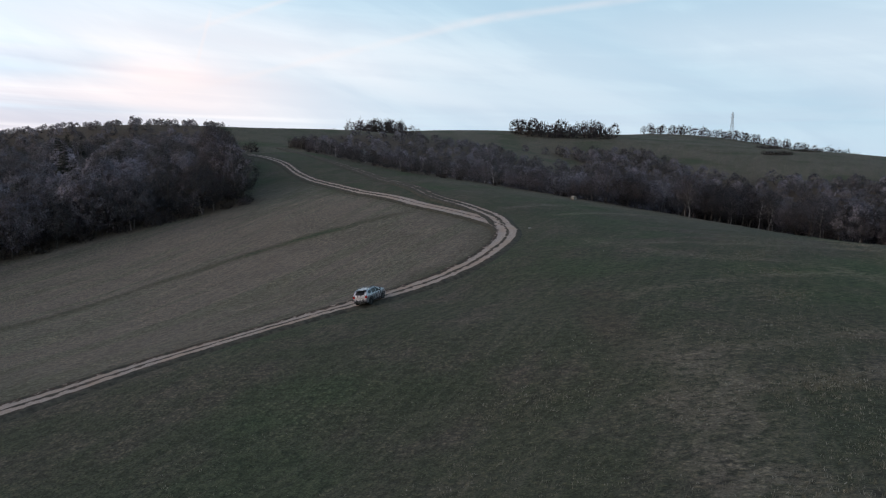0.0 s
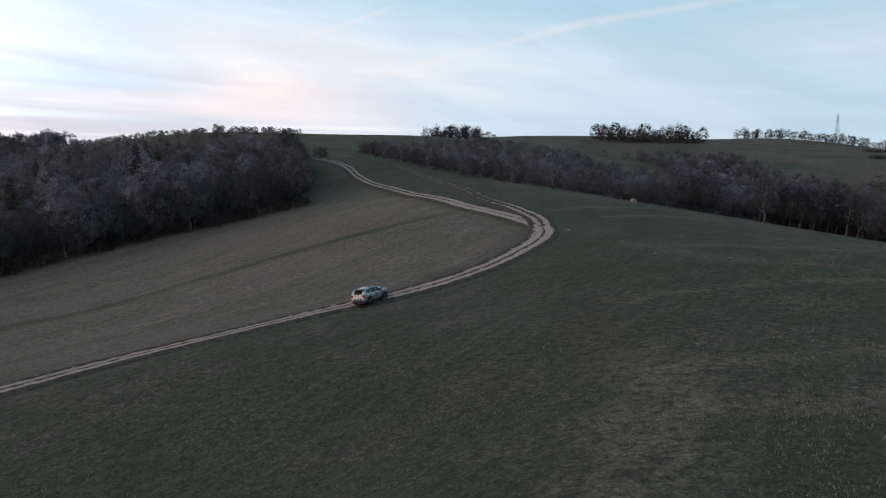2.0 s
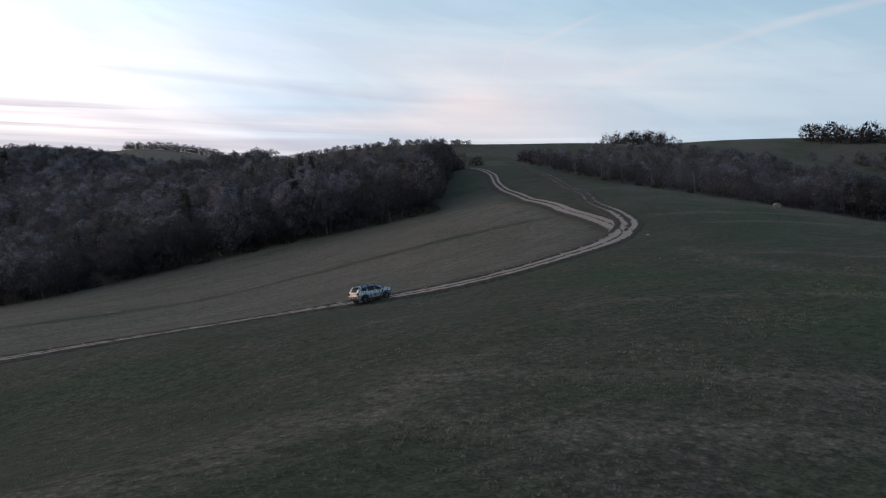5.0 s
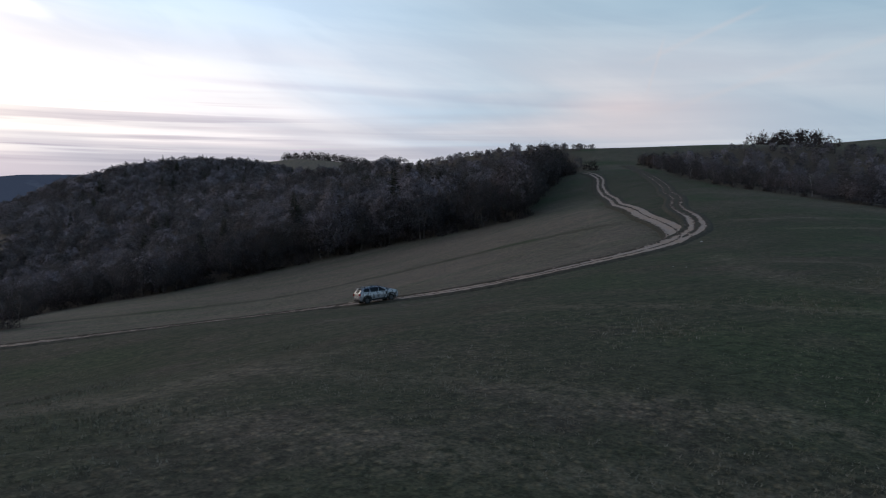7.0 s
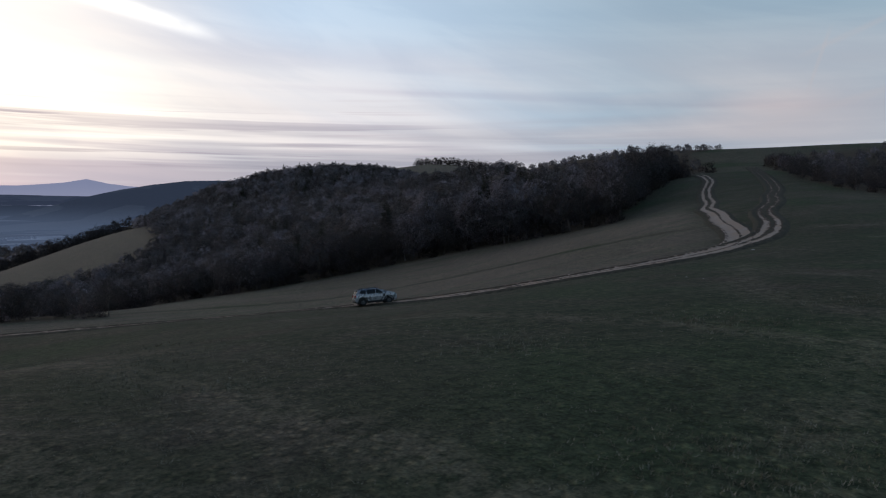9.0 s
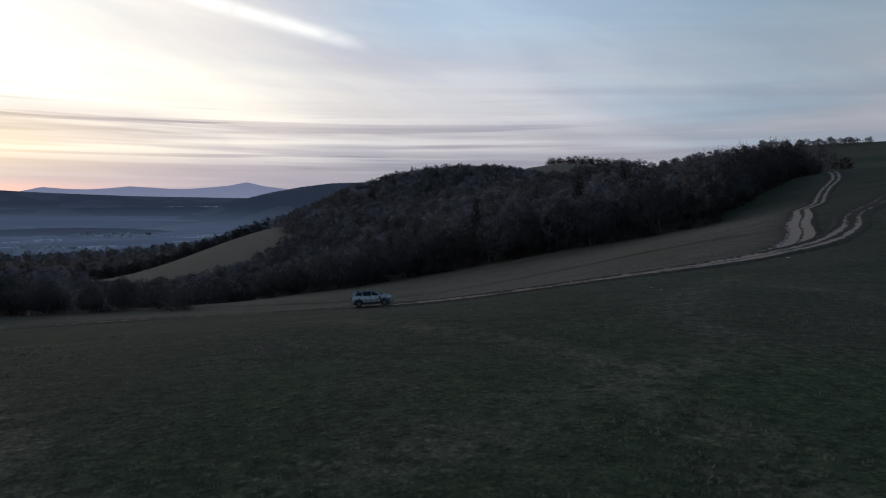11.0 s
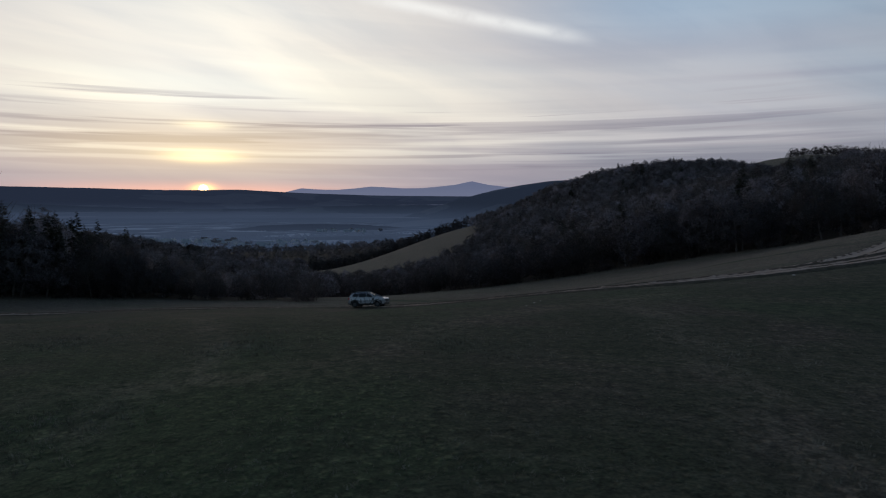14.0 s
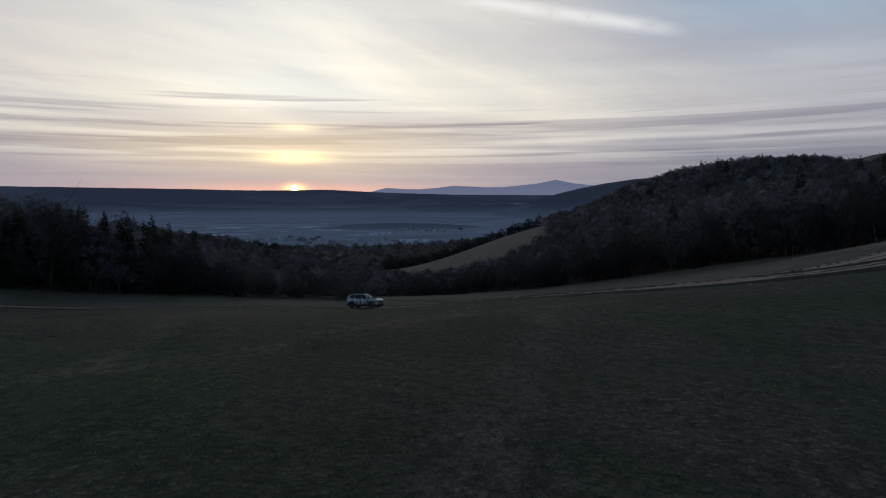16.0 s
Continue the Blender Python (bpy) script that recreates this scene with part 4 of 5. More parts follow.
    for px, py in zip(X[deep], Y[deep]):
        lift = float(np.interp(px, [-150, -125, -60, 0, 60], [0.55, 0.42, 0.40, 0.52, 0.85])) if px > -150 else size(py) if px > -240 and py > 200 else 0.78 if py < 140 and px > -340 else 1.25 if px > -262 else 1.35 if py > 250 else 1.0
        row = [px, py, gz(px, py) - 0.9, lift * rng.uniform(0.65, 1.0), rng.uniform(0, 6.28)]
        if rng.random() < 0.05 and px < -300:
            pine_rows.append(row + [rng.integers(3)])
        else:
            mass_rows.append(row + [rng.integers(5)])
    # closed thickets in the ravine and under the near spruces
    for x0, x1, y0, y1, step, s in ((-320, -205, 10, 150, 6.2, 0.90), (-170, -66, -80, 8, 6.0, 0.85), (-170, -66, 8, 44, 6.0, 0.42)):
        X, Y = jittered(x0, x1, y0, y1, step, rng)
        ok = in_wood(X, Y) & in_wood(X + 5, Y)
        for px, py in zip(X[ok], Y[ok]):
            mass_rows.append([px, py, gz(px, py) - 0.9, s * rng.uniform(0.75, 1.1), rng.uniform(0, 6.28), rng.integers(5)])
    # belts of wood across the valley floor
    for x in (-585, -650, -730, -820):
        for px, py in curve_points([(x + 30, -160), (x, -20), (x - 20, 60), (x + 10, 130)], 5.0):
            px, py = px + rng.uniform(-6, 6), py + rng.uniform(-3, 3)
            mass_rows.append([px, py, gz(px, py) - 0.9, rng.uniform(0.6, 1.1), rng.uniform(0, 6.28), rng.integers(5)])
    # lines of trees on the far hills
    for line, step, s in (([(62, 542), (100, 546), (145, 548)], 4.6, 1.2), ([(60, 552), (100, 556), (140, 560)], 6.0, 1.1), ([(72, 530), (105, 533), (140, 535)], 4.0, 0.85),
                          ([(-66, 470), (-48, 472), (-28, 474)], 3.2, 1.05), ([(-60, 478), (-44, 480), (-30, 482)], 3.2, 1.15), ([(-90, 466), (-48, 462), (-15, 464)], 4.0, 0.7),
                          ([(235, 765), (330, 735), (385, 690), (412, 650)], 6.0, 1.05), ([(250, 780), (340, 750), (400, 690), (430, 640)], 8.0, 1.0), ([(430, 640), (500, 600), (560, 560)], 8.0, 0.9),
                          ([(-1125, 925), (-1050, 1000), (-975, 1065), (-900, 1110)], 4.5, 1.6), ([(-1118, 918), (-1043, 993), (-968, 1058), (-893, 1103)], 5.5, 1.2), ([(-452, 152), (-462, 90), (-456, 30), (-440, -30), (-410, -90)], 3.4, 0.75),
                          ([(-462, 150), (-474, 90), (-468, 30), (-452, -30), (-420, -95)], 3.4, 0.85), ([(-474, 150), (-486, 90), (-480, 30), (-464, -30), (-432, -95)], 3.6, 0.95)):
        for px, py in curve_points(line, step):
            px, py = px + rng.uniform(-2, 2), py + rng.uniform(-3, 3)
            line_rows.append([px, py, gz(px, py) - (0.3 if math.hypot(px, py) < 480 else 2.4 if math.hypot(px, py) < 1000 else 4.5), s * rng.uniform(0.7, 1.15), rng.uniform(0, 6.28), rng.integers(5)])
    woods = (("near_woods", "dense leafless woods on the slopes", light, wood_rows, TWIG_WOODS),
             ("far_woods", "brown leafless woods on the far hills", mass, mass_rows, TWIG_WOODS),
             ("tree_rows", "rows of leafless trees on the far hills", lines, line_rows, TWIG_DARK),
             ("conifer_woods", "dark conifers scattered through the woods", pines, pine_rows, NEEDLE))
    for name, label, pats, rows, leaf in woods:
        joined(name, label, [p[1] for p in pats], rows, leaf)
        if name == "far_woods":
            continue
        joined(name + "_stems", label.replace("woods", "woods, their trunks and limbs"), [p[0] for p in pats], rows, BARK)


build_woods()

# ---- the car ----
PAINT = plain("silver_paint", (0.31, 0.31, 0.335), 0.30, 0.7, 0.5, 0.06, 3.0, 0.6)
PLASTIC = plain("black_plastic", (0.022, 0.022, 0.024), 0.6)
GLASS = plain("dark_car_glass", (0.012, 0.014, 0.018), 0.08, 0.0, 0.3, 0.1)
RUBBER = plain("tyre_rubber", (0.016, 0.016, 0.017), 0.85)
ALLOY = plain("alloy_rim", (0.085, 0.085, 0.09), 0.4, 0.6)
LAMP_RED = plain("red_lamp_glass", (0.30, 0.012, 0.012), 0.15)
LAMP_CLEAR = plain("clear_lamp_glass", (0.55, 0.57, 0.60), 0.1)
PLATE = plain("plate_white", (0.62, 0.62, 0.60), 0.5)
RAIL = plain("rail_metal", (0.16, 0.165, 0.17), 0.35, 0.8)


def box(x0, x1, y0, y1, z0, z1, bevel=0.02):
    bm = bmesh.new()
    bmesh.ops.create_cube(bm, size=1.0)
    for v in bm.verts:
        v.co = Vector(((x0 + x1) / 2 + v.co.x * (x1 - x0), (y0 + y1) / 2 + v.co.y * (y1 - y0), (z0 + z1) / 2 + v.co.z * (z1 - z0)))
    if bevel:
        bmesh.ops.bevel(bm, geom=bm.edges[:], offset=bevel, segments=2, affect="EDGES")
    return bm


def half_width(x, z):
    """Half the car's breadth at a place of its side: narrower at the ends and towards the roof."""
    w = np.interp(z, [0.25, 0.45, 0.80, 1.02, 1.20, 1.45, 1.62, 1.70], [0.83, 0.885, 0.90, 0.885, 0.84, 0.75, 0.66, 0.58])
    e = max(0.0, abs(x) - 1.55) / 0.62
    return float(w * (1 - 0.13 * e * e))


def panel(points, proud=0.006, sides=(1, -1), inset=0.0):
    """A pane or trim laid on the car's side; points are (x, z). Returns one bmesh for each side asked for."""
    out = []
    for s in sides:
        bm = bmesh.new()
        bm.faces.new([bm.verts.new((x, 0, z)) for x, z in points])
        for z in (0.45, 0.8, 1.02, 1.2, 1.45, 1.62):
            bmesh.ops.bisect_plane(bm, geom=bm.verts[:] + bm.edges[:] + bm.faces[:], plane_co=(0, 0, z), plane_no=(0, 0, 1))
        for x in (-1.9, -1.7, -1.55, -1.4, 1.4, 1.55, 1.7, 1.9):
            bmesh.ops.bisect_plane(bm, geom=bm.verts[:] + bm.edges[:] + bm.faces[:], plane_co=(x, 0, 0), plane_no=(1, 0, 0))
        extra = bmesh.ops.extrude_face_region(bm, geom=bm.faces[:])["geom"]
        raised = {v for v in extra if isinstance(v, bmesh.types.BMVert)}
        for v in bm.verts:
            v.co.y = s * (half_width(v.co.x, v.co.z) + (proud if v in raised else -0.03))
        out.append(bm)
    return out


def across(points, thick=0.012, shrink=0.94):
    """A pane across the car; points are (x, z) from its lower to its upper edge."""
    bm = bmesh.new()
    rows = []
    for x, z in points:
        w = half_width(x, z) * shrink
        rows.append([bm.verts.new((x + (0.06 * (1 - (y / w) ** 2) - 0.03) * (1 if x > 0 else -1), y, z + thick)) for y in np.linspace(-w, w, 9)])
    for a, b in zip(rows, rows[1:]):
        for i in range(8):
            bm.faces.new((a[i], a[i + 1], b[i + 1], b[i]))
    bmesh.ops.solidify(bm, geom=bm.faces[:], thickness=0.02)
    return bm


def arch(cx, r, a0, a1, n):
    return [(cx + r * math.cos(a), 0.35 + r * math.sin(a)) for a in np.linspace(a0, a1, n)]


def build_car():
    car = new("car")
    tagged(car, "silver compact off-road car with roof rails on the dirt track", "car")
    fx, rx = 1.30, -1.373
    top = [(-2.10, 0.40), (-2.17, 0.55), (-2.17, 0.72), (-2.13, 0.92), (-2.10, 1.08), (-2.02, 1.22), (-1.90, 1.40), (-1.76, 1.55), (-1.58, 1.62), (-1.2, 1.66),
           (-0.6, 1.685), (-0.1, 1.675), (0.22, 1.62), (0.42, 1.52), (0.70, 1.34), (0.96, 1.17), (1.10, 1.13), (1.45, 1.125), (1.80, 1.095), (2.02, 1.03), (2.12, 0.91), (2.16, 0.70), (2.16, 0.52), (2.10, 0.36)]
    low = [(1.95, 0.28)] + arch(fx, 0.43, -0.17, math.pi + 0.17, 11) + [(0.6, 0.27), (-0.6, 0.27)] + arch(rx, 0.43, -0.17, math.pi + 0.17, 11) + [(-1.95, 0.30)]
    outline = top + low
    bm = bmesh.new()
    L = [bm.verts.new((x, half_width(x, z), z)) for x, z in outline]
    R = [bm.verts.new((x, -half_width(x, z), z)) for x, z in outline]
    # side walls as bands between matching heights keep the tumblehome
    n = len(outline)
    fl = bm.faces.new(L)
    fr = bm.faces.new(R[::-1])
    for i in range(n):
        j = (i + 1) % n
        bm.faces.new((L[i], R[i], R[j], L[j]))
    bmesh.ops.triangulate(bm, faces=[fl, fr])
    for z in (0.45, 0.8, 1.02, 1.2, 1.45):
        bmesh.ops.bisect_plane(bm, geom=bm.verts[:] + bm.edges[:] + bm.faces[:], plane_co=(0, 0, z), plane_no=(0, 0, 1))
    for x in (-1.7, -1.0, -0.3, 0.4, 1.0, 1.7):
        bmesh.ops.bisect_plane(bm, geom=bm.verts[:] + bm.edges[:] + bm.faces[:], plane_co=(x, 0, 0), plane_no=(1, 0, 0))
    for v in bm.verts:
        if abs(v.co.y) > 0.5:
            v.co.y = math.copysign(half_width(v.co.x, v.co.z), v.co.y)
    part("body", bm, PAINT, car, "silver body shell")
    # dark glass
    for pts in ([(0.02, 1.13), (0.62, 1.13), (0.74, 1.20), (0.28, 1.50), (0.06, 1.56), (0.02, 1.56)],
                [(-0.92, 1.13), (-0.03, 1.13), (-0.03, 1.57), (-0.80, 1.57), (-0.92, 1.50)],
                [(-1.62, 1.22), (-1.02, 1.15), (-1.02, 1.50), (-1.15, 1.55), (-1.48, 1.52), (-1.66, 1.40)]):
        for bm in panel(pts):
            part("side_window", bm, GLASS, car, "dark tinted window")
    part("windscreen", across([(0.94, 1.175), (0.70, 1.335), (0.43, 1.51), (0.27, 1.595)]), GLASS, car, "dark raked windscreen")
    part("rear_window", across([(-2.06, 1.17), (-1.97, 1.31), (-1.86, 1.46), (-1.78, 1.53)], 0.0, 0.86), GLASS, car, "dark rear window")
    # cladding
    for cx in (fx, rx):
        for bm in panel(arch(cx, 0.52, -0.1, math.pi + 0.1, 13) + arch(cx, 0.43, math.pi + 0.1, -0.1, 13), 0.02):
            part("wheel_arch", bm, PLASTIC, car, "black plastic wheel arch")
    for bm in panel([(-0.9, 0.26), (0.85, 0.26), (0.80, 0.42), (-0.86, 0.42)], 0.015):
        part("sill", bm, PLASTIC, car, "black plastic sill")
    part("rear_bumper", box(-2.20, -1.92, -0.78, 0.78, 0.33, 0.52, 0.05), PLASTIC, car, "black lower rear bumper")
    part("front_bumper", box(1.95, 2.19, -0.76, 0.76, 0.32, 0.52, 0.05), PLASTIC, car, "black lower front bumper")
    part("grille", box(2.08, 2.17, -0.52, 0.52, 0.66, 0.84, 0.02), PLASTIC, car, "black grille")
    for s in (1, -1):
        part("taillight", box(-2.18, -2.02, *sorted((s * 0.62, s * 0.85)), 0.86, 1.10, 0.02), LAMP_RED, car, "red tail light")
        part("headlight", box(1.94, 2.13, *sorted((s * 0.52, s * 0.80)), 0.78, 0.94, 0.03), LAMP_CLEAR, car, "clear headlight")
        part("wing_mirror", box(0.50, 0.66, *sorted((s * 0.88, s * 1.06)), 1.10, 1.26, 0.04), PLASTIC, car, "black wing mirror")
        rail = part("roof_rail", box(-1.45, 0.10, *sorted((s * 0.575, s * 0.615)), 1.725, 1.765, 0.012), RAIL, car, "grey roof rail")
        for x in (-1.40, -0.65, 0.05):
            part("rail_foot", box(x - 0.05, x + 0.05, *sorted((s * 0.57, s * 0.62)), 1.64, 1.74, 0.01), PLASTIC, rail)
        for x in (0.0, -0.95):
            part("door_handle", box(x - 0.26, x - 0.10, *sorted((s * 0.865, s * 0.895)), 0.98, 1.01, 0.006), PLASTIC, car, "dark door handle")
        for x in (0.0, -0.97):
            for bm in panel([(x - 0.012, 0.43), (x + 0.004, 0.43), (x + 0.004, 1.12), (x - 0.012, 1.12)], 0.002, (s,)):
                part("door_gap", bm, PLASTIC, car, "narrow dark door gap")
        part("fender_trim", box(0.72, 0.90, *sorted((s * 0.87, s * 0.91)), 0.72, 1.02, 0.01), PLASTIC, car, "black trim behind the front wheel")
    for x in (-1.15, -0.25):
        part("crossbar", box(x - 0.04, x + 0.04, -0.62, 0.62, 1.765, 1.80, 0.012), RAIL, car, "grey roof rack bar")
    part("number_plate", box(-2.205, -2.16, -0.26, 0.26, 0.66, 0.78, 0.0), PLATE, car, "white plate with a plain dark bar")
    part("plate_bar", box(-2.212, -2.206, -0.19, 0.19, 0.69, 0.75, 0.0), PLASTIC, car, "plain dark bar")
    part("spoiler", box(-1.93, -1.62, -0.60, 0.60, 1.60, 1.64, 0.015), PAINT, car)
    part("underbody", box(-1.85, 1.85, -0.70, 0.70, 0.24, 0.45, 0.03), PLASTIC, car, "dark underbody")
    for x in (fx, rx):
        for s in (1, -1):
            part("wheel_well", box(x - 0.46, x + 0.46, *sorted((s * 0.30, s * 0.80)), 0.30, 0.84, 0.03), PLASTIC, car, "black wheel well liner")
            wheel = new("wheel")
            wheel.parent = car
            wheel.location = (x, s * 0.80, 0.345)
            wheel.rotation_euler = (radians(90), 0, 0)
            bm = bmesh.new()
            prof = [(0.20, 0.09), (0.27, 0.115), (0.33, 0.10), (0.345, 0.06), (0.345, -0.06), (0.33, -0.10), (0.27, -0.115), (0.20, -0.09)]
            rings = [[bm.verts.new((r * math.cos(a), r * math.sin(a), h)) for r, h in prof] for a in np.linspace(0, 2 * math.pi, 29)[:-1]]
            for k in range(28):
                for i in range(7):
                    bm.faces.new((rings[k][i], rings[k][i + 1], rings[(k + 1) % 28][i + 1], rings[(k + 1) % 28][i]))
            part("tyre", bm, RUBBER, wheel, "black tyre", True)
            bm = bmesh.new()
            bmesh.ops.create_cone(bm, cap_ends=True, segments=24, radius1=0.205, radius2=0.205, depth=0.10)
            for a in range(5):
                t = a * 2 * math.pi / 5
                for side in (1, -1):
                    spoke = bmesh.ops.create_cube(bm, size=1.0)["verts"]
                    for v in spoke:
                        q = Vector((0.11 + v.co.x * 0.18, v.co.y * 0.055, side * 0.06 + v.co.z * 0.03))
                        v.co = Matrix.Rotation(t, 3, "Z") @ q
            part("rim", bm, ALLOY, wheel, "grey alloy rim")
    # stands with its wheels on the track
    ahead = Vector((0.368, 0.930, 0))
    left = Vector((-0.930, 0.368, 0))
    at = Vector((-6.98, 61.31, 0))

    def h(v):
        p = at + v
        return gz(p.x, p.y)
    f = (ahead * 2.6 + Vector((0, 0, h(ahead * 1.3) - h(ahead * -1.3)))).normalized()
    s = (left * 1.6 + Vector((0, 0, h(left * 0.8) - h(left * -0.8)))).normalized()
    up = f.cross(s).normalized()
    s = up.cross(f)
    m = Matrix((f, s, up)).transposed().to_4x4()
    m.translation = (at.x, at.y, (h(ahead * 1.3) + h(ahead * -1.3)) / 2 + 0.06)
    car.matrix_world = m @ Matrix.Diagonal((0.88, 0.88, 0.88, 1))


build_car()

# ---- small things in the field and on the far hills ----
STRAW = plain("weathered_straw", (0.20, 0.18, 0.15), 0.95, 0.0, 0.1, 0.35, 4.0)
PALE_STONE = plain("pale_limestone", (0.42, 0.40, 0.37), 0.9, 0.0, 0.2, 0.2, 5.0)
STEEL = plain("galvanised_steel", (0.30, 0.31, 0.33), 0.5, 0.7)
PLASTER = plain("pale_plaster", (0.46, 0.48, 0.53), 0.9)
TILE = plain("frosted_roof_tiles", (0.34, 0.35, 0.38), 0.8)
# red greyed in the base colour to stand for haze over the village
TILE_RED = plain("red_roof_tiles", (0.17, 0.14, 0.14), 0.8)
PANE = plain("dark_window_pane", (0.02, 0.02, 0.025), 0.1)


def hay_bale(x, y):
    """A round bale on its side at the crest of the field."""
    root = new("hay_bale")
    bm = bmesh.new()
    bmesh.ops.create_cone(bm, cap_ends=True, segments=28, radius1=0.75, radius2=0.75, depth=1.3)
    bmesh.ops.bevel(bm, geom=bm.edges[:], offset=0.07, segments=2, affect="EDGES")
    rng = random.Random(4)
    for v in bm.verts:
        v.co = Matrix.Rotation(radians(90), 3, "X") @ (v.co * (1 + rng.uniform(-0.03, 0.03)))
    part("roll", bm, STRAW, root)
    for k in (-0.35, 0.0, 0.35):
        bm = bmesh.new()
        for i in range(28):
            a0, a1 = i * 2 * math.pi / 28, (i + 1) * 2 * math.pi / 28
            p = [bm.verts.new((math.cos(a) * 0.775, k + d, math.sin(a) * 0.775)) for a, d in ((a0, -0.02), (a1, -0.02), (a1, 0.02), (a0, 0.02))]
            bm.faces.new(p)
        part("twine", bm, PALE_STONE, root, "pale twine band")
    root.matrix_world = pose(x, y, gz(x, y) + 0.40, 0, 0, 40) @ Matrix.Scale(0.7, 4)
    tagged(root, "weathered pale straw bale at the edge of the field", "bale")


hay_bale(27.7, 138.0)


def stone(x, y, size, seed):
    bm = bmesh.new()
    bmesh.ops.create_icosphere(bm, subdivisions=2, radius=1.0)
    rng = random.Random(seed)
    for v in bm.verts:
        v.co = Vector((v.co.x * size * 1.5, v.co.y * size, v.co.z * size * 0.35)) * (1 + rng.uniform(-0.16, 0.16))
    ob = part("stone", bm, PALE_STONE)
    ob.matrix_world = pose(x, y, gz(x, y) + size * 0.12, 0, 0, seed * 50)
    tagged(ob, "flat pale stone lying in the grass beside the track", "stone", "pale stones in the field")


for k, (x, y, s) in enumerate(((12.3, 93.0, 0.13), (10.2, 90.5, 0.07), (17.5, 71.2, 0.05), (19.3, 70.2, 0.045), (16.2, 72.0, 0.04))):
    stone(x, y, s, k + 3)


def strut(bm, a, b, r):
    a, b = Vector(a), Vector(b)
    m = (b - a).to_track_quat("Z", "Y").to_matrix().to_4x4()
    m.translation = (a + b) / 2
    bmesh.ops.create_cone(bm, cap_ends=True, segments=5, radius1=r, radius2=r, depth=(b - a).length, matrix=m)


def lattice_mast(x, y, height):
    """A slender lattice mast behind the far tree line."""
    root = new("lattice_mast")
    def half(z):
        return 1.7 * (1 - z / height) + 0.35
    corners = ((1, 1), (-1, 1), (-1, -1), (1, -1))
    for cx, cy in corners:
        bm = bmesh.new()
        strut(bm, (cx * half(0), cy * half(0), -0.5), (cx * half(height), cy * half(height), height), 0.13)
        part("leg", bm, STEEL, root)
    for i in range(9):
        z0, z1 = height * i / 9, height * (i + 1) / 9
        bm = bmesh.new()
        for k in range(4):
            a, b = corners[k], corners[(k + 1) % 4]
            strut(bm, (a[0] * half(z0), a[1] * half(z0), z0), (b[0] * half(z1), b[1] * half(z1), z1), 0.07)
            strut(bm, (b[0] * half(z0), b[1] * half(z0), z0), (a[0] * half(z1), a[1] * half(z1), z1), 0.07)
            strut(bm, (a[0] * half(z1), a[1] * half(z1), z1), (b[0] * half(z1), b[1] * half(z1), z1), 0.07)
        part("bracing", bm, STEEL, root)
    for z, w in ((height * 0.80, 3.2), (height * 0.90, 2.6)):
        bm = bmesh.new()
        strut(bm, (-w, 0, z), (w, 0, z), 0.12)
        strut(bm, (-w, 0, z), (0, 0, z + 1.2), 0.08)
        strut(bm, (w, 0, z), (0, 0, z + 1.2), 0.08)
        part("cross_arm", bm, STEEL, root)
    root.matrix_world = pose(x, y, gz(x, y) - 0.3, 0, 0, 20)
    tagged(root, "grey steel lattice mast above the far tree line", "mast")


lattice_mast(338, 760, 31)


def field_bush(x, y, length, height, seed):
    """A long clipped-looking thicket in the far pasture: shoots rising from a row of stools."""
    root = new("thicket")
    rng = np.random.default_rng(seed)
    V, F, W, E, N, b0, b1 = [], [], [], [], [], 0, 0
    for k in range(int(length / 0.9)):
        (tv, tf), (cv, cf, cn) = shrub(300 + k % 5, height * rng.uniform(0.8, 1.15), 6, 16, 0.12)
        off = np.array([(k - length / 1.8) * 0.9 + rng.uniform(-0.3, 0.3), rng.uniform(-1.6, 1.6), 0])
        V.append(tv + off), F.append(tf + b0), W.append(cv + off), E.append(cf + b1), N.append(cn)
        b0 += len(tv)
        b1 += len(cv)
    child("stems", mesh_of("stems", np.concatenate(V), np.concatenate(F), SHRUB), root)
    child("crown", mesh_of("crown", np.concatenate(W), np.concatenate(E), SHRUB, normals=np.concatenate(N)), root)
    root.matrix_world = pose(x, y, gz(x, y), 0, 0, -15)
    tagged(root, "dark leafless thicket alone in the far pasture", "bush", "thickets in the far pasture")


for k, (x, y, l, h) in enumerate(((243, 470, 20, 4.2), (262, 520, 18, 4.0), (288, 512, 22, 4.2))):
    field_bush(x, y, l, h, 60 + k)


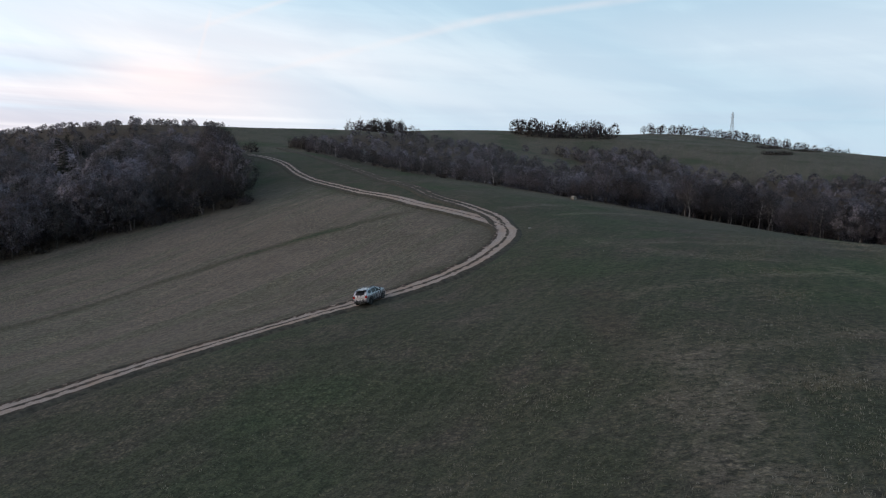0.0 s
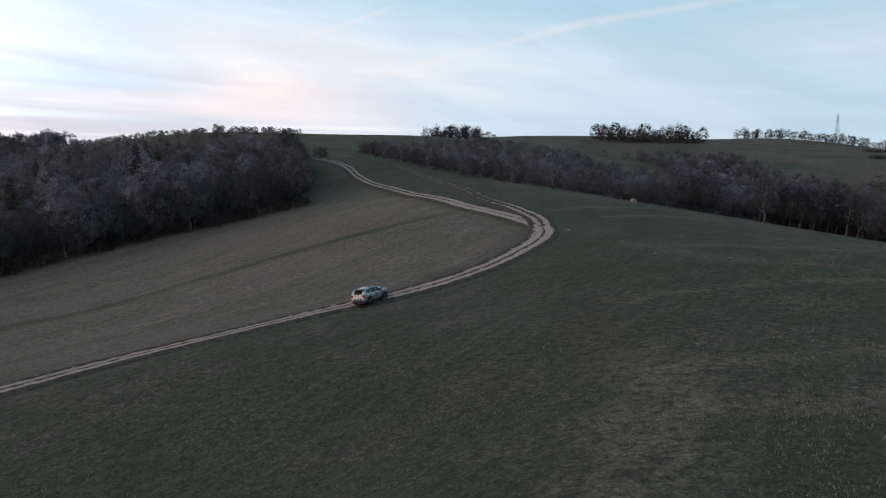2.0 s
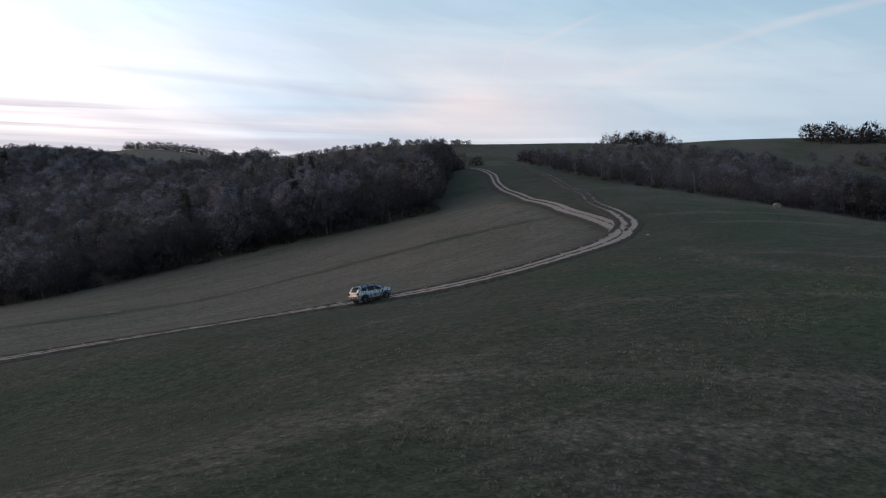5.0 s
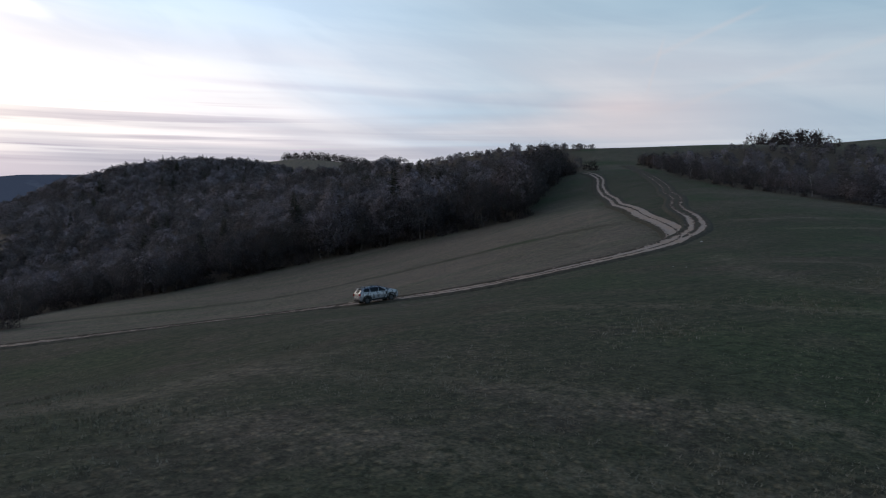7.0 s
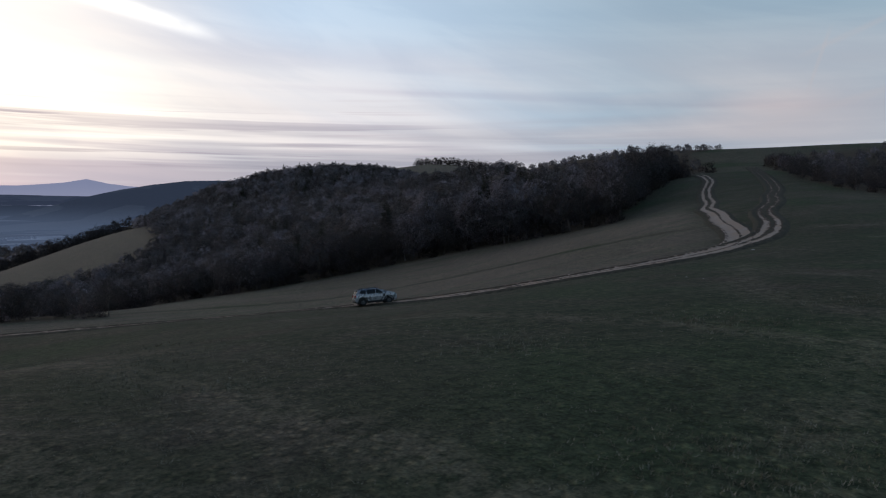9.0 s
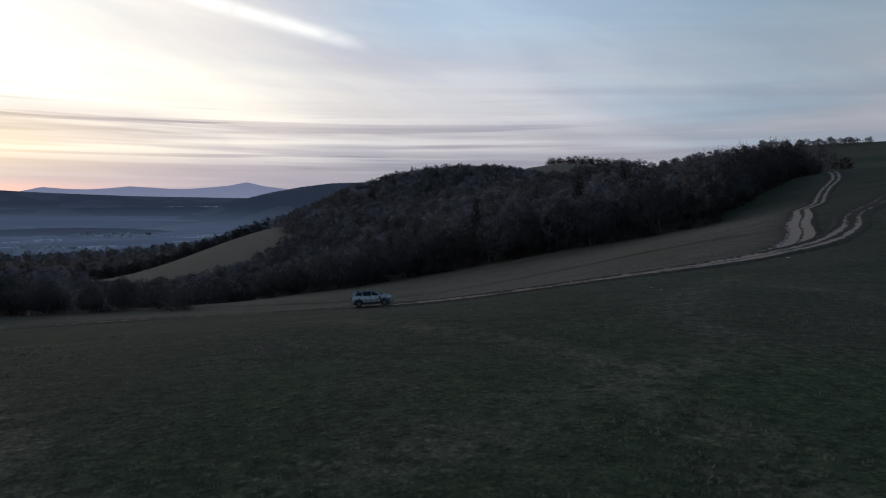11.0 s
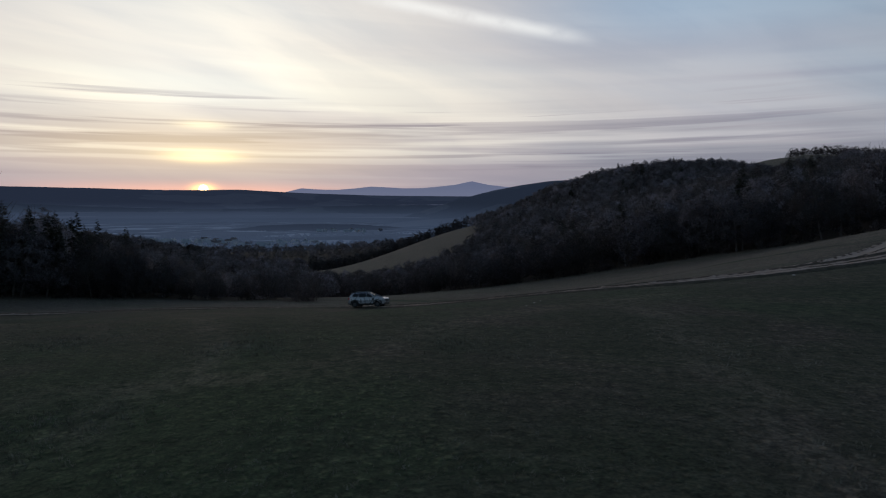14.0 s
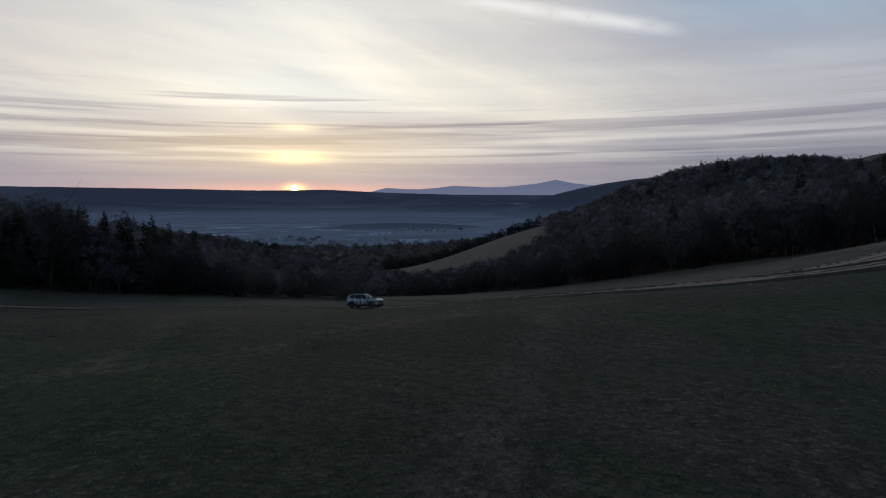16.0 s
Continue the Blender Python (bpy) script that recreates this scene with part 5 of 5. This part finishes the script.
# ---- the village in the valley ----
def house(x, y, w, l, h, turn, roof):
    root = new("house")
    body = part("wall", box(-w / 2, w / 2, -l / 2, l / 2, -1.0, h, 0.0), PLASTER, root)
    bm = bmesh.new()
    e = 0.5
    v = [bm.verts.new(p) for p in ((-w / 2 - e, -l / 2 - e, h - 0.2), (w / 2 + e, -l / 2 - e, h - 0.2), (0, -l / 2 - e, h + w * 0.45),
                                   (-w / 2 - e, l / 2 + e, h - 0.2), (w / 2 + e, l / 2 + e, h - 0.2), (0, l / 2 + e, h + w * 0.45))]
    for f in ((0, 1, 2), (5, 4, 3), (0, 2, 5, 3), (2, 1, 4, 5), (1, 0, 3, 4)):
        bm.faces.new([v[i] for i in f])
    r = part("roof", bm, roof, root)
    part("chimney", box(w * 0.15, w * 0.15 + 0.7, -0.4, 0.4, h + 0.5, h + w * 0.45 + 0.9, 0.0), PLASTER, r)
    for s in (-1, 1):
        for yy in np.linspace(-l / 2 + 1.6, l / 2 - 1.6, 3):
            part("window", box(*sorted((s * w / 2 - 0.05 * s, s * w / 2 + 0.04 * s)), yy - 0.6, yy + 0.6, 1.2, 2.6, 0.0), PANE, body)
    root.matrix_world = pose(x, y, -66.0, 0, 0, turn)
    return tagged(root, "small pale house with a %s roof in the valley village" % ("frosted grey" if roof == TILE else "dull red"), "house", "houses of the valley village")


def build_village():
    rng = np.random.default_rng(33)
    stock = [house(-1100, -230, 8, 12, 4.5, 20, TILE), house(-1120, -200, 9, 14, 5.5, 70, TILE), house(-1080, -180, 8, 11, 4.5, 40, TILE_RED)]
    spots = []
    for az, r, n, sa, sr in ((104.5, 1190, 26, 2.6, 60), (99.5, 1050, 22, 3.2, 40), (90.5, 1700, 16, 1.6, 60), (95, 1120, 10, 2.0, 40)):
        for _ in range(n):
            a, d = radians(az + rng.normal(0, sa)), r + rng.normal(0, sr)
            p = (EYE[0] - math.sin(a) * d, EYE[1] + math.cos(a) * d)
            if all(math.hypot(p[0] - q[0], p[1] - q[1]) > 17 for q in spots):
                spots.append(p)
    for k, (x, y) in enumerate(spots):
        copy_thing(stock[k % 3 if k % 4 else 0], pose(x, y, -66.0, 0, 0, rng.uniform(0, 180)))
    # hedges and rows of trees along the valley lanes
    mass = [bare_tree(260 + k, 9.0, 0.45, 0, 30, 0.25, sides=3, reach=0.12, clumps=40, clump=1.9) for k in range(3)]
    rows = []
    for az0, r0, az1, r1 in ((118, 1000, 84, 1180), (108, 1320, 86, 1420), (112, 1110, 96, 960), (100, 1250, 84, 1560), (96, 1020, 80, 1250), (116, 1260, 98, 1330)):
        n = 90
        for u in np.linspace(0, 1, n):
            if rng.random() < 0.25:
                continue
            a, d = radians(az0 + (az1 - az0) * u), r0 + (r1 - r0) * u + 14 * math.sin(u * 9 + az0) + rng.normal(0, 5)
            rows.append([EYE[0] - math.sin(a) * d, EYE[1] + math.cos(a) * d, -66.3, rng.uniform(0.6, 1.2), rng.uniform(0, 6.28), rng.integers(3)])
    # the trees glow faintly blue here, a painted stand-in for valley mist
    joined("valley_hedges", "dusky rows of trees along the valley lanes, hazed by a painted glow", [m[1] for m in mass], rows, HAZE_MID)


build_village()


# ---- grass tufts where the camera passes low over the field ----
def grass_tufts():
    rng = np.random.default_rng(77)
    n = 64000
    t = rng.random(n)
    path = np.array([(x, y) for _, x, y, *_ in PATH])
    k = t * (len(path) - 1)
    base = np.stack([np.interp(k, np.arange(len(path)), path[:, j]) for j in (0, 1)], 1)
    a = rng.uniform(radians(-30), radians(150), n)
    r = 8 + 24 * rng.random(n) ** 0.8
    x, y = base[:, 0] - np.sin(a) * r, base[:, 1] + np.cos(a) * r
    patch = np.sin(x * 0.9 + 2 * np.sin(y * 0.35)) + np.sin(y * 0.8 + 1.7 * np.sin(x * 0.3)) + rng.normal(0, 1.4, n)
    near = distance_to(curve_points(TRACK_MAIN, 3.0), x, y)
    ok = (patch > 0.2) & (near > 3.0) & (y > -25)
    x, y = x[ok], y[ok]
    z = ground_z(x, y)
    n = len(x)
    V, F = [], []
    for b in range(4):
        lean = rng.normal(0, 0.05, (n, 2))
        h = 0.03 + 0.07 * rng.random(n)
        w = 0.008 + 0.012 * rng.random(n)
        a = rng.uniform(0, np.pi, n)
        ox, oy = rng.normal(0, 0.07, (2, n))
        p0 = np.stack([x + ox - np.cos(a) * w, y + oy - np.sin(a) * w, z - 0.05], 1)
        p1 = np.stack([x + ox + np.cos(a) * w, y + oy + np.sin(a) * w, z - 0.05], 1)
        p2 = np.stack([x + ox + lean[:, 0], y + oy + lean[:, 1], z + h], 1)
        V.append(np.stack([p0, p1, p2], 1).reshape(-1, 3))
    V = np.concatenate(V)
    F = np.arange(len(V)).reshape(-1, 3)
    tone = np.repeat(np.tile(rng.random(n), 4), 3)
    tagged(new("grass", mesh_of("grass", V, F, BLADE, {"tone": tone})), "short dry winter grass in tufts", "grass", kind="stuff")


BLADE = bark_material("dry_grass_blades", (0.110, 0.102, 0.074), (0.200, 0.182, 0.140), joined_trees=True)
grass_tufts()
